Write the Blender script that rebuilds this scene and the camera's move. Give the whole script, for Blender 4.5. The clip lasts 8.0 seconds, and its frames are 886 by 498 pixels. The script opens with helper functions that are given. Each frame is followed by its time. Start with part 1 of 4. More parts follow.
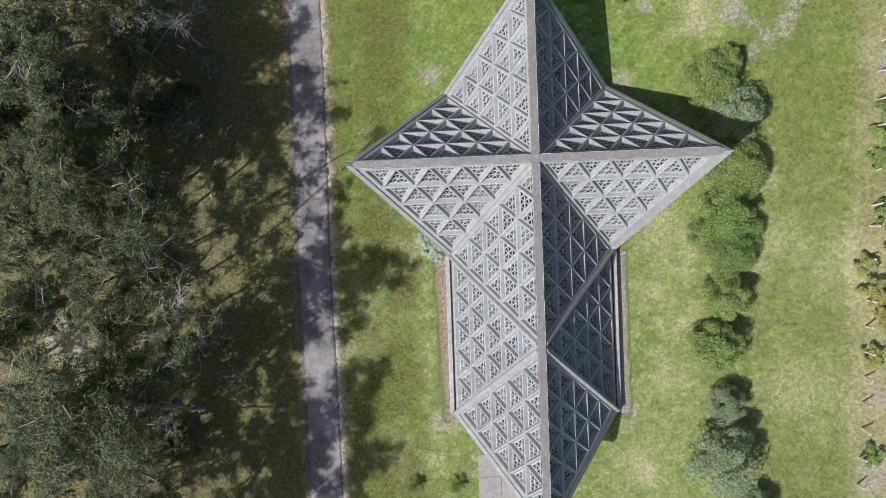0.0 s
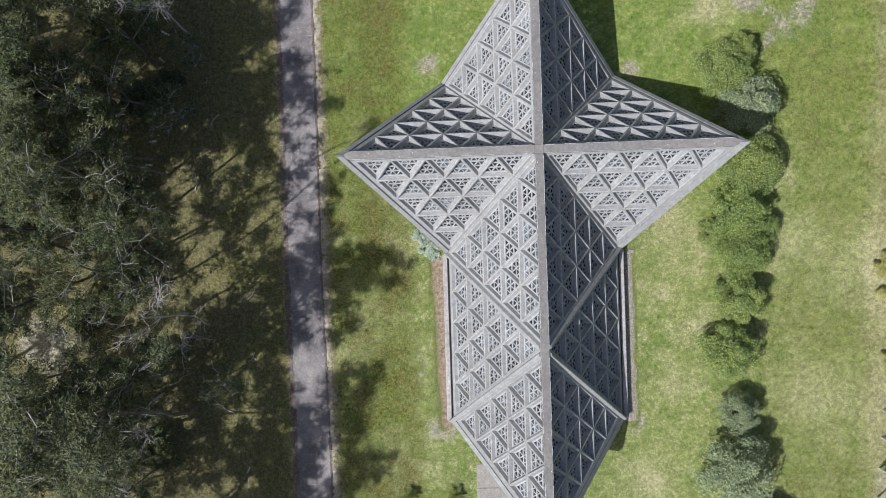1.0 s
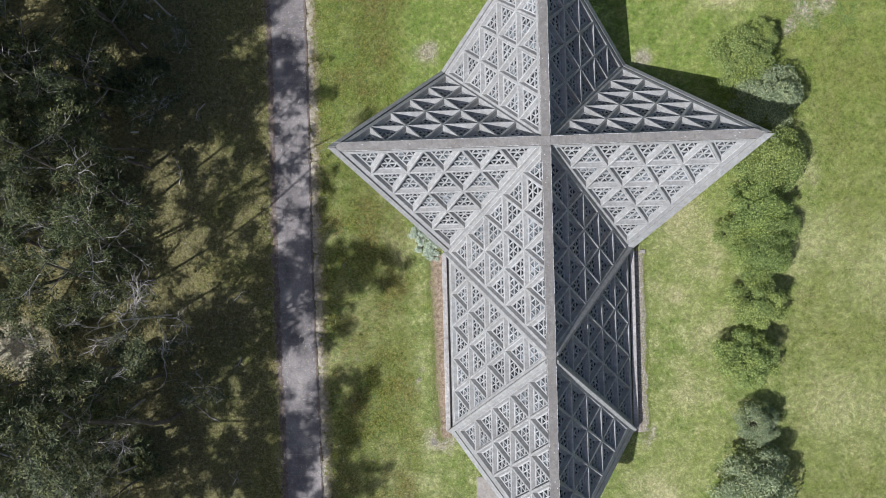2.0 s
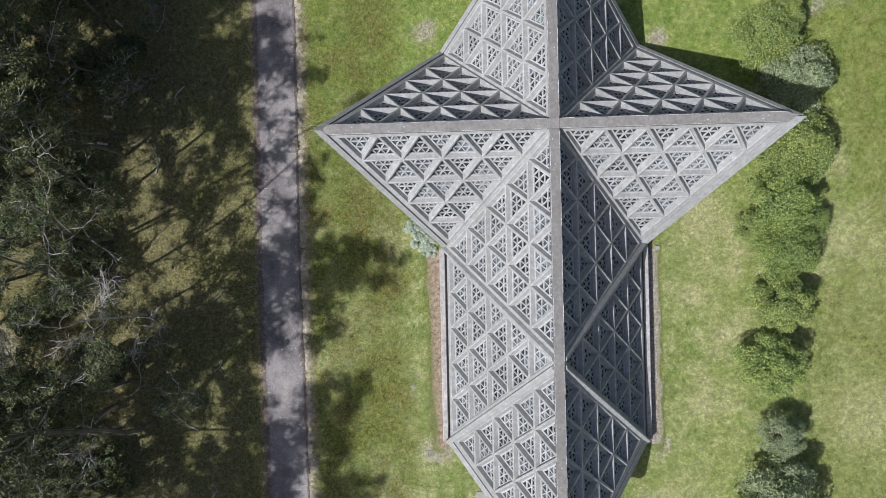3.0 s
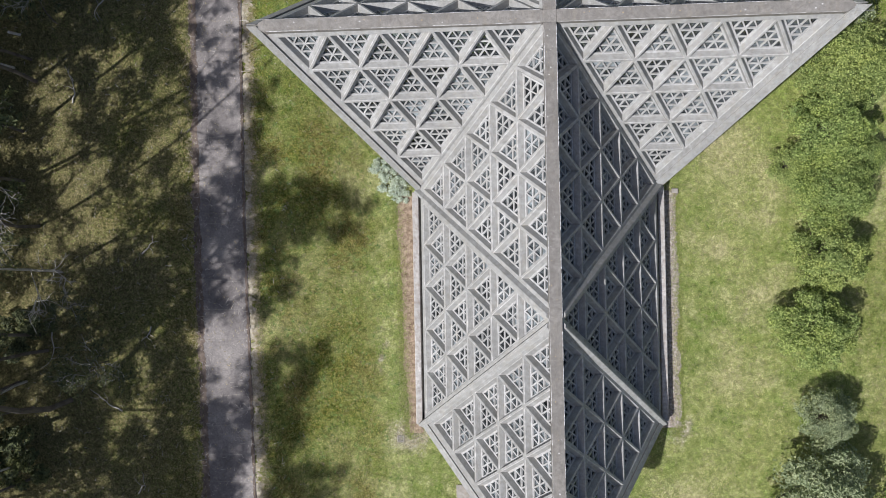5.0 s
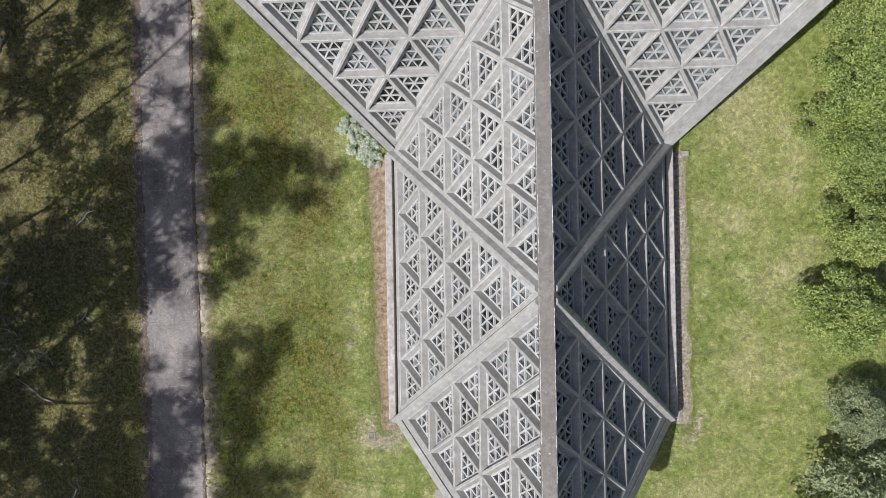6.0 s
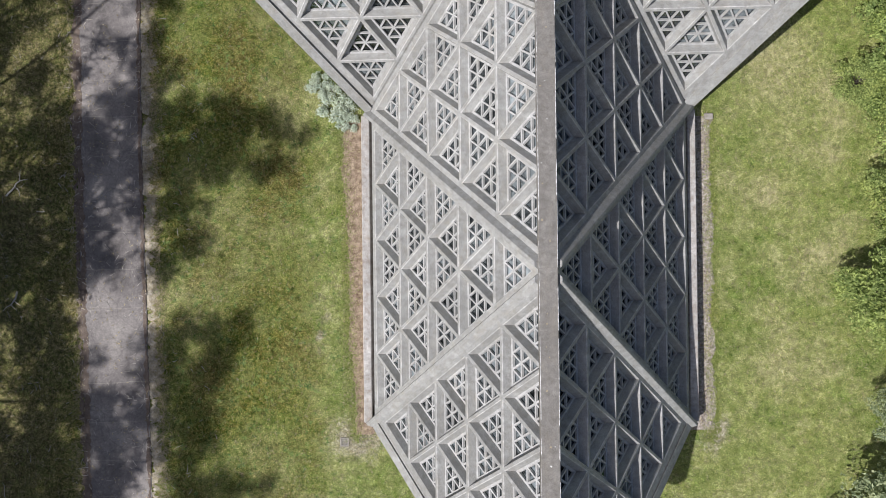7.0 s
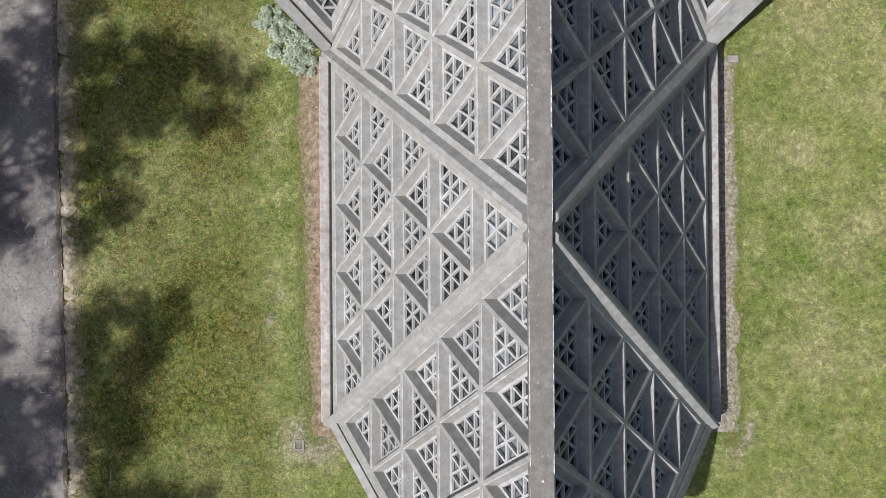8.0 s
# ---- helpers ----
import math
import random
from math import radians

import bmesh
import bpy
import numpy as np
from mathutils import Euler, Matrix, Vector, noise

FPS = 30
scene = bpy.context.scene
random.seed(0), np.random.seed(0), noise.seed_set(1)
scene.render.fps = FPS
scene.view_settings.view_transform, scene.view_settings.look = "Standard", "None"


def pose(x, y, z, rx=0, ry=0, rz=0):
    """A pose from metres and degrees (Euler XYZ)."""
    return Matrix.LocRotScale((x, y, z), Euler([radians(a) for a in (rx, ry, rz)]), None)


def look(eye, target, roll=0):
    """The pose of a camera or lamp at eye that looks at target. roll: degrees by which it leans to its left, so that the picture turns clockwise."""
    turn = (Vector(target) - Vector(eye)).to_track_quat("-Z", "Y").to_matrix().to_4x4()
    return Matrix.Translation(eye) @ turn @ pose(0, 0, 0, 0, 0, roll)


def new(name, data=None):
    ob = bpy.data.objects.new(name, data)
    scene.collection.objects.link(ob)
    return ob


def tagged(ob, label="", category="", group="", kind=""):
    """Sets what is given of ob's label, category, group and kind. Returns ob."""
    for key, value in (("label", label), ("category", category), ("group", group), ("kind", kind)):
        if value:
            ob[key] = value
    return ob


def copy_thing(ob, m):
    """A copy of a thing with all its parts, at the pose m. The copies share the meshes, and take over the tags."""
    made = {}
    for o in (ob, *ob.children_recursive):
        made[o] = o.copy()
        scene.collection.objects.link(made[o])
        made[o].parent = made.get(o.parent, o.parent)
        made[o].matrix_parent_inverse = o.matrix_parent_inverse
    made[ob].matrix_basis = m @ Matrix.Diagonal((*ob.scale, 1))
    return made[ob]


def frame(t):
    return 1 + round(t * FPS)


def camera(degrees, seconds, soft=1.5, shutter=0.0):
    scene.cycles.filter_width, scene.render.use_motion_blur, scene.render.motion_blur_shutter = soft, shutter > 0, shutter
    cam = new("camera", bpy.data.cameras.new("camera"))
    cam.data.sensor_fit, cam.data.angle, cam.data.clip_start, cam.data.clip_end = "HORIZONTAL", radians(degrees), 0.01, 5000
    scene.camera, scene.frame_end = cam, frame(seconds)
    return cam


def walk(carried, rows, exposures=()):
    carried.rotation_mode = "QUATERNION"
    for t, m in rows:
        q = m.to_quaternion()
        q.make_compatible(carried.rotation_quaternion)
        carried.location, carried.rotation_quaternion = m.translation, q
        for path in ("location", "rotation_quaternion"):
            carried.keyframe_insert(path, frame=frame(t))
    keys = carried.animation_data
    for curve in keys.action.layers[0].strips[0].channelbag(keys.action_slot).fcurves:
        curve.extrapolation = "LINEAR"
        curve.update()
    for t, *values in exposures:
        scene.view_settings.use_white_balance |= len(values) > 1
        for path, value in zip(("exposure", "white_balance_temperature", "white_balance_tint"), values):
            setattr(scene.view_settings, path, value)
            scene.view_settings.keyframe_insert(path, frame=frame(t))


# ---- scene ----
cam = camera(62.1, 8.0, soft=0.65)
PATH = [
    (0, (-3.504, -5.422, 55.658), (-3.613, -5.428, 53.661), -95.1),
    (0.5, (-3.494, -5.662, 54.29), (-3.603, -5.662, 52.293), -92.0),
    (1, (-3.578, -5.88, 52.746), (-3.683, -5.875, 50.749), -89.0),
    (1.5, (-3.639, -5.944, 51.277), (-3.744, -5.939, 49.28), -88.8),
    (3, (-3.758, -6.432, 45.814), (-3.863, -6.418, 43.817), -83.6),
    (3.5, (-3.559, -7.004, 43.891), (-3.664, -6.989, 41.894), -82.9),
    (4, (-3.326, -7.858, 41.92), (-3.429, -7.843, 39.922), -83.0),
    (4.5, (-3.184, -8.575, 40.103), (-3.29, -8.561, 38.106), -83.7),
    (6, (-2.1, -10.543, 33.172), (-2.205, -10.534, 31.175), -86.1),
    (6.5, (-2.005, -10.998, 30.971), (-2.107, -10.988, 28.974), -85.5),
    (7, (-1.804, -11.495, 28.653), (-1.906, -11.482, 26.656), -83.4),
    (7.5, (-1.576, -11.959, 26.354), (-1.672, -11.949, 24.356), -84.8),
    (8, (-1.31, -12.496, 24.004), (-1.401, -12.488, 22.006), -85.4),
]
walk(cam, [(t, look(eye, target, roll)) for t, eye, target, roll in PATH],
     exposures=[(0.0, 0.05, 5900, 13), (3.5, 0.05, 5950, 13), (6.0, 0.03, 6250, 13), (8.0, -0.03, 6250, 13)])

# ---- world, sun, exposure ----
SUN_AZ, SUN_EL = radians(238.0), radians(52.5)          # clockwise from north, above the horizon
SUN_DIR = Vector((math.sin(SUN_AZ) * math.cos(SUN_EL), math.cos(SUN_AZ) * math.cos(SUN_EL), math.sin(SUN_EL)))
world = bpy.data.worlds.new("sky_world")
scene.world = world
world.use_nodes = True
wn = world.node_tree.nodes
sky = wn.new("ShaderNodeTexSky")
sky.sky_type = "NISHITA"
sky.sun_disc = False
sky.sun_elevation, sky.sun_rotation = SUN_EL, SUN_AZ
sky.air_density, sky.dust_density, sky.ozone_density = 1.0, 3.0, 1.0
wn["Background"].inputs[1].default_value = 0.071
world.node_tree.links.new(sky.outputs[0], wn["Background"].inputs[0])
sun = new("sun", bpy.data.lights.new("sun", "SUN"))
sun.data.energy, sun.data.angle, sun.data.color = 4.55, radians(0.6), (1.0, 0.975, 0.94)
sun.matrix_world = look(SUN_DIR * 120, (0, 0, 0))


# ---- materials ----
def mat(name, rough=0.8, metal=0.0, spec=0.4):
    m = bpy.data.materials.new(name)
    m.use_nodes = True
    b = m.node_tree.nodes["Principled BSDF"]
    b.inputs["Roughness"].default_value = rough
    b.inputs["Metallic"].default_value = metal
    b.inputs["Specular IOR Level"].default_value = spec
    return m, m.node_tree.nodes, m.node_tree.links, b


def coords(n, l, scale=(1, 1, 1), source="Object"):
    tc = n.new("ShaderNodeTexCoord")
    mp = n.new("ShaderNodeMapping")
    mp.inputs["Scale"].default_value = scale
    l.new(tc.outputs[source], mp.inputs["Vector"])
    return mp.outputs[0]


def place(n, l, scale=(1, 1, 1)):
    """World position, so that copies and neighbours do not repeat."""
    g = n.new("ShaderNodeNewGeometry")
    mp = n.new("ShaderNodeMapping")
    mp.inputs["Scale"].default_value = scale
    l.new(g.outputs["Position"], mp.inputs["Vector"])
    return mp.outputs[0]


def noise_tex(n, l, vec, scale, detail=4, rough=0.6):
    t = n.new("ShaderNodeTexNoise")
    t.inputs["Scale"].default_value, t.inputs["Detail"].default_value, t.inputs["Roughness"].default_value = scale, detail, rough
    l.new(vec, t.inputs["Vector"])
    return t.outputs["Fac"]


def ramp(n, l, fac, stops):
    r = n.new("ShaderNodeValToRGB")
    e = r.color_ramp.elements
    while len(e) < len(stops):
        e.new(0.5)
    for k, (p, c) in enumerate(stops):
        e[k].position = p
        e[k].color = (c, c, c, 1) if isinstance(c, (int, float)) else (*c, 1)
    l.new(fac, r.inputs[0])
    return r.outputs[0]


def mix(n, l, fac, a, b, mode="MIX"):
    x = n.new("ShaderNodeMix")
    x.data_type, x.blend_type = "RGBA", mode
    for s, v in ((0, fac), (6, a), (7, b)):
        if isinstance(v, (int, float)):
            x.inputs[s].default_value = v
        elif isinstance(v, tuple):
            x.inputs[s].default_value = (*v, 1)
        else:
            l.new(v, x.inputs[s])
    return x.outputs[2]


def bump(n, l, b, h, strength=0.3, dist=0.02):
    k = n.new("ShaderNodeBump")
    k.inputs["Strength"].default_value, k.inputs["Distance"].default_value = strength, dist
    l.new(h, k.inputs["Height"])
    l.new(k.outputs[0], b.inputs["Normal"])


def concrete(name, lo, hi, stain=(0.27, 0.255, 0.23), rough=0.85):
    m, n, l, b = mat(name, rough)
    p = place(n, l)
    big = noise_tex(n, l, p, 0.55, 5, 0.65)
    mid = noise_tex(n, l, p, 4.0, 5, 0.7)
    fine = noise_tex(n, l, p, 45.0, 3, 0.7)
    streak = noise_tex(n, l, place(n, l, (3.0, 3.0, 0.35)), 1.6, 5, 0.7)
    c = ramp(n, l, big, [(0.3, lo), (0.7, hi)])
    c = mix(n, l, ramp(n, l, streak, [(0.43, 0.0), (0.66, 0.75)]), c, stain)
    pale = noise_tex(n, l, place(n, l, (1.6, 1.6, 0.6)), 2.3, 6, 0.75)
    c = mix(n, l, ramp(n, l, pale, [(0.52, 0.0), (0.68, 0.45)]), c, tuple(min(1.0, v * 1.35) for v in hi))
    c = mix(n, l, ramp(n, l, mid, [(0.42, 0.0), (0.7, 0.5)]), c, tuple(v * 0.7 for v in lo))
    patina = noise_tex(n, l, place(n, l, (2.2, 0.7, 2.2)), 1.1, 6, 0.8)
    c = mix(n, l, ramp(n, l, patina, [(0.5, 0.0), (0.68, 0.4)]), c, (hi[0] * 0.95, hi[1] * 0.88, hi[2] * 0.76))
    info = n.new("ShaderNodeObjectInfo")
    c = mix(n, l, 0.14, c, ramp(n, l, info.outputs["Random"], [(0, 0.15), (1, 0.75)]), "OVERLAY")
    c = mix(n, l, 0.4, c, ramp(n, l, fine, [(0.25, 0.1), (0.75, 0.9)]), "OVERLAY")
    l.new(c, b.inputs["Base Color"])
    bump(n, l, b, fine, 0.35, 0.01)
    return m


CONCRETE = concrete("weathered_concrete", (0.31, 0.31, 0.298), (0.425, 0.425, 0.41), (0.275, 0.265, 0.235))
LATTICE = concrete("lattice_concrete", (0.38, 0.38, 0.37), (0.53, 0.53, 0.52), (0.34, 0.33, 0.31))
CAP = concrete("ridge_cap_concrete", (0.215, 0.20, 0.18), (0.30, 0.285, 0.26), (0.17, 0.155, 0.135))
PAVING = concrete("paving_concrete", (0.30, 0.275, 0.24), (0.42, 0.39, 0.35), (0.22, 0.19, 0.15))
# floor concrete darkened: the dimness inside the pavilion is put into its colour
SHADED_FLOOR = concrete("shaded_floor_concrete", (0.09, 0.085, 0.085), (0.14, 0.135, 0.13), (0.07, 0.065, 0.065))


def worn_paint():
    m, n, l, b = mat("worn_white_paint", 0.6)
    p = place(n, l)
    c = ramp(n, l, noise_tex(n, l, p, 9.0, 5, 0.75), [(0.42, (0.30, 0.295, 0.29)), (0.58, (0.78, 0.77, 0.74))])
    l.new(c, b.inputs["Base Color"])
    return m


EDGE_PAINT = worn_paint()
# worn rib edges, kept paler so that an edge highlight sits in the colour
WORN_EDGE_LIGHT = concrete("pale_worn_edge_highlight", (0.40, 0.395, 0.38), (0.66, 0.65, 0.63))
EAVE_PAINT = concrete("stained_eave_paint", (0.40, 0.385, 0.36), (0.60, 0.58, 0.555), (0.26, 0.20, 0.155))
LICHEN = concrete("tan_lichen", (0.36, 0.29, 0.18), (0.48, 0.40, 0.27))


def glass():
    m, n, l, b = mat("dusty_glass", 0.08)
    n.remove(b)
    out = n["Material Output"]
    clear = n.new("ShaderNodeBsdfTransparent")
    clear.inputs[0].default_value = (0.40, 0.46, 0.48, 1)
    gloss = n.new("ShaderNodeBsdfGlossy")
    gloss.inputs["Roughness"].default_value = 0.06
    gloss.inputs["Color"].default_value = (0.95, 0.98, 1, 1)
    dust = n.new("ShaderNodeBsdfDiffuse")
    dust.inputs[0].default_value = (0.62, 0.70, 0.73, 1)
    fr = n.new("ShaderNodeFresnel")
    fr.inputs[0].default_value = 1.6
    a, c = n.new("ShaderNodeMixShader"), n.new("ShaderNodeMixShader")
    p = place(n, l)
    info = n.new("ShaderNodeObjectInfo")
    spots = n.new("ShaderNodeMath")
    spots.operation = "MULTIPLY"
    l.new(ramp(n, l, noise_tex(n, l, p, 1.3, 4, 0.7), [(0.35, 0.03), (0.66, 0.64)]), spots.inputs[0])
    l.new(ramp(n, l, info.outputs["Random"], [(0.0, 0.1), (0.6, 0.6), (1.0, 1.0)]), spots.inputs[1])
    l.new(spots.outputs[0], a.inputs[0])
    l.new(clear.outputs[0], a.inputs[1])
    l.new(dust.outputs[0], a.inputs[2])
    l.new(fr.outputs[0], c.inputs[0])
    l.new(a.outputs[0], c.inputs[1])
    l.new(gloss.outputs[0], c.inputs[2])
    l.new(c.outputs[0], out.inputs[0])
    return m


GLASS = glass()


def grass_ground():
    m, n, l, b = mat("lawn_and_litter", 0.95, spec=0.1)
    p = place(n, l)
    big = noise_tex(n, l, p, 0.13, 5, 0.6)
    mid = noise_tex(n, l, p, 1.3, 8, 0.78)
    fine = noise_tex(n, l, p, 9.0, 5, 0.75)
    tiny = noise_tex(n, l, p, 38.0, 3, 0.8)
    c = ramp(n, l, mid, [(0.36, (0.085, 0.155, 0.02)), (0.46, (0.19, 0.255, 0.065)), (0.55, (0.33, 0.35, 0.135)), (0.66, (0.54, 0.53, 0.27))])
    patch = noise_tex(n, l, p, 0.75, 5, 0.68)
    c = mix(n, l, ramp(n, l, patch, [(0.38, 0.55), (0.48, 0.0)]), c, (0.15, 0.24, 0.035))
    c = mix(n, l, ramp(n, l, patch, [(0.53, 0.0), (0.66, 0.45)]), c, (0.47, 0.47, 0.19))
    c = mix(n, l, ramp(n, l, big, [(0.45, 0.0), (0.72, 0.5)]), c, (0.38, 0.39, 0.14))
    c = mix(n, l, ramp(n, l, fine, [(0.52, 0.0), (0.70, 0.6)]), c, (0.48, 0.48, 0.25))
    # lusher grass towards the north
    axis = n.new("ShaderNodeSeparateXYZ")
    l.new(p, axis.inputs[0])
    north = n.new("ShaderNodeMath")
    north.operation = "MULTIPLY_ADD"
    north.inputs[1].default_value = 9.0
    l.new(big, north.inputs[0])
    l.new(axis.outputs[1], north.inputs[2])
    span = n.new("ShaderNodeMapRange")
    span.inputs[1].default_value, span.inputs[2].default_value, span.inputs[4].default_value = -3.0, 9.0, 0.6
    l.new(north.outputs[0], span.inputs[0])
    c = mix(n, l, span.outputs[0], c, ramp(n, l, mid, [(0.38, (0.10, 0.19, 0.015)), (0.5, (0.18, 0.28, 0.035)), (0.62, (0.30, 0.35, 0.08))]))
    # cover: bare soil, dry grass, leaf litter, with ragged edges
    at = n.new("ShaderNodeAttribute")
    at.attribute_name = "cover"
    sep = n.new("ShaderNodeSeparateColor")
    l.new(at.outputs["Color"], sep.inputs[0])

    def ragged(k, amount, lo, hi):
        x = n.new("ShaderNodeMath")
        x.operation = "MULTIPLY_ADD"
        x.inputs[1].default_value = amount
        l.new(fine, x.inputs[0])
        l.new(sep.outputs[k], x.inputs[2])
        return ramp(n, l, x.outputs[0], [(lo, 0.0), (hi, 1.0)])

    c = mix(n, l, ragged(1, 0.6, 0.42, 0.95), c, ramp(n, l, fine, [(0.3, (0.36, 0.34, 0.14)), (0.7, (0.62, 0.57, 0.33))]))
    # darker olive grass, mixed in by the alpha of cover
    olive_mix = n.new("ShaderNodeMath")
    olive_mix.operation = "MULTIPLY"
    olive_mix.inputs[1].default_value = 0.95
    l.new(at.outputs["Alpha"], olive_mix.inputs[0])
    c = mix(n, l, olive_mix.outputs[0], c, ramp(n, l, fine, [(0.36, (0.027, 0.055, 0.007)), (0.47, (0.088, 0.115, 0.016)), (0.55, (0.155, 0.14, 0.024)), (0.66, (0.34, 0.28, 0.085))]))
    # worn brown patches where the western lawn is thin
    thin = n.new("ShaderNodeMath")
    thin.operation = "MULTIPLY"
    l.new(ramp(n, l, noise_tex(n, l, place(n, l, (1.0, 0.7, 1.0)), 0.42, 6, 0.66), [(0.47, 0.0), (0.60, 0.75)]), thin.inputs[0])
    l.new(at.outputs["Alpha"], thin.inputs[1])
    c = mix(n, l, thin.outputs[0], c, ramp(n, l, fine, [(0.36, (0.06, 0.055, 0.014)), (0.5, (0.15, 0.115, 0.032)), (0.64, (0.30, 0.23, 0.095))]))
    litter = ramp(n, l, fine, [(0.3, (0.055, 0.053, 0.024)), (0.5, (0.145, 0.126, 0.056)), (0.66, (0.32, 0.26, 0.145))])
    c = mix(n, l, ragged(2, 0.5, 0.4, 1.0), c, litter)
    c = mix(n, l, ragged(0, 0.6, 0.5, 0.95), c, ramp(n, l, fine, [(0.36, (0.20, 0.165, 0.11)), (0.5, (0.38, 0.34, 0.24)), (0.64, (0.56, 0.51, 0.40))]))
    speck = noise_tex(n, l, p, 21.0, 4, 0.8)
    c = mix(n, l, ramp(n, l, speck, [(0.54, 0.0), (0.64, 0.75)]), c, (0.50, 0.45, 0.19))
    c = mix(n, l, ramp(n, l, speck, [(0.36, 0.8), (0.47, 0.0)]), c, (0.055, 0.095, 0.014))
    clump = noise_tex(n, l, p, 3.6, 6, 0.8)
    c = mix(n, l, 0.5, c, ramp(n, l, clump, [(0.38, 0.17), (0.62, 0.97)]), "OVERLAY")
    c = mix(n, l, 0.75, c, ramp(n, l, tiny, [(0.36, 0.12), (0.64, 1.0)]), "OVERLAY")
    l.new(c, b.inputs["Base Color"])
    bump(n, l, b, speck, 1.0, 0.09)
    return m


def two_tone(name, lo, hi, scale, rough=0.9, grain=30.0, spec=0.2, strength=0.5):
    m, n, l, b = mat(name, rough, spec=spec)
    p = place(n, l)
    c = ramp(n, l, noise_tex(n, l, p, scale, 5, 0.7), [(0.3, lo), (0.7, hi)])
    g = noise_tex(n, l, p, grain, 3, 0.75)
    c = mix(n, l, 0.4, c, ramp(n, l, g, [(0.25, 0.1), (0.8, 0.9)]), "OVERLAY")
    l.new(c, b.inputs["Base Color"])
    bump(n, l, b, g, strength, 0.02)
    return m


def asphalt():
    m, n, l, b = mat("old_asphalt", 0.9, spec=0.25)
    p = place(n, l)
    big = noise_tex(n, l, p, 0.45, 5, 0.65)
    mid = noise_tex(n, l, p, 3.0, 5, 0.7)
    grain = noise_tex(n, l, p, 60.0, 2, 0.8)
    c = ramp(n, l, big, [(0.3, (0.135, 0.122, 0.117)), (0.5, (0.22, 0.20, 0.19)), (0.72, (0.36, 0.33, 0.305))])
    c = mix(n, l, ramp(n, l, mid, [(0.5, 0.0), (0.75, 0.45)]), c, (0.40, 0.365, 0.33))
    v = n.new("ShaderNodeTexVoronoi")
    v.feature = "DISTANCE_TO_EDGE"
    v.inputs["Scale"].default_value = 0.95
    warp = n.new("ShaderNodeMix")
    warp.data_type = "VECTOR"
    warp.inputs[0].default_value = 0.25
    nz = n.new("ShaderNodeTexNoise")
    nz.inputs["Scale"].default_value, nz.inputs["Detail"].default_value = 2.2, 4
    l.new(p, nz.inputs["Vector"])
    l.new(p, warp.inputs[4])
    l.new(nz.outputs["Color"], warp.inputs[5])
    l.new(warp.outputs[1], v.inputs["Vector"])
    crack = ramp(n, l, v.outputs["Distance"], [(0.0, 0.32), (0.016, 0.0)])
    c = mix(n, l, crack, c, (0.07, 0.063, 0.06))
    wave = n.new("ShaderNodeTexWave")
    wave.wave_type, wave.bands_direction, wave.wave_profile = "BANDS", "Y", "SAW"
    wave.inputs["Scale"].default_value, wave.inputs["Distortion"].default_value = 0.21, 0.9
    wave.inputs["Detail"].default_value, wave.inputs["Detail Scale"].default_value = 4, 1.6
    l.new(p, wave.inputs["Vector"])
    c = mix(n, l, ramp(n, l, wave.outputs["Fac"], [(0.0, 0.5), (0.012, 0.5), (0.02, 0.0), (1.0, 0.0)]), c, (0.36, 0.33, 0.29))
    c = mix(n, l, 0.35, c, ramp(n, l, grain, [(0.2, 0.05), (0.8, 0.95)]), "OVERLAY")
    blot = noise_tex(n, l, p, 11.0, 5, 0.8)
    c = mix(n, l, 0.35, c, ramp(n, l, blot, [(0.3, 0.1), (0.7, 0.9)]), "OVERLAY")
    l.new(c, b.inputs["Base Color"])
    bump(n, l, b, grain, 0.4, 0.01)
    return m


def leaf(name, lo, hi, trans=0.25, vary=0.18):
    m, n, l, b = mat(name, 0.55, spec=0.3)
    g = n.new("ShaderNodeNewGeometry")
    info = n.new("ShaderNodeObjectInfo")
    c = ramp(n, l, g.outputs["Random Per Island"], [(0.0, lo), (0.75, hi), (1.0, tuple(min(1, v * 1.25) for v in hi))])
    c = mix(n, l, vary, c, ramp(n, l, info.outputs["Random"], [(0, (0.2, 0.28, 0.12)), (0.5, (0.46, 0.45, 0.33)), (1, (0.62, 0.62, 0.4))]), "OVERLAY")
    tone = noise_tex(n, l, place(n, l), 0.9, 3, 0.6)
    c = mix(n, l, vary, c, ramp(n, l, tone, [(0.36, (0.30, 0.36, 0.36)), (0.5, (0.5, 0.5, 0.42)), (0.64, (0.72, 0.66, 0.36))]), "OVERLAY")
    l.new(c, b.inputs["Base Color"])
    t = n.new("ShaderNodeBsdfTranslucent")
    l.new(c, t.inputs[0])
    x = n.new("ShaderNodeMixShader")
    x.inputs[0].default_value = trans
    l.new(b.outputs[0], x.inputs[1])
    l.new(t.outputs[0], x.inputs[2])
    l.new(x.outputs[0], n["Material Output"].inputs[0])
    return m


GROUND = grass_ground()
ASPHALT = asphalt()
VERGE = two_tone("dry_verge", (0.17, 0.14, 0.085), (0.66, 0.59, 0.47), 4.5, grain=14.0)
CRUMB = two_tone("crumbled_road_edge", (0.10, 0.075, 0.06), (0.25, 0.20, 0.165), 3.5)
BED = two_tone("bark_mulch_bed", (0.13, 0.085, 0.055), (0.46, 0.36, 0.265), 4.0, grain=16.0)
SOIL = two_tone("bare_soil", (0.07, 0.052, 0.042), (0.62, 0.55, 0.48), 8.0, grain=16.0)
BARK = two_tone("eucalypt_bark", (0.09, 0.075, 0.06), (0.22, 0.19, 0.16), 2.5)
DEADWOOD = two_tone("bleached_deadwood", (0.38, 0.35, 0.31), (0.62, 0.58, 0.52), 4.0)
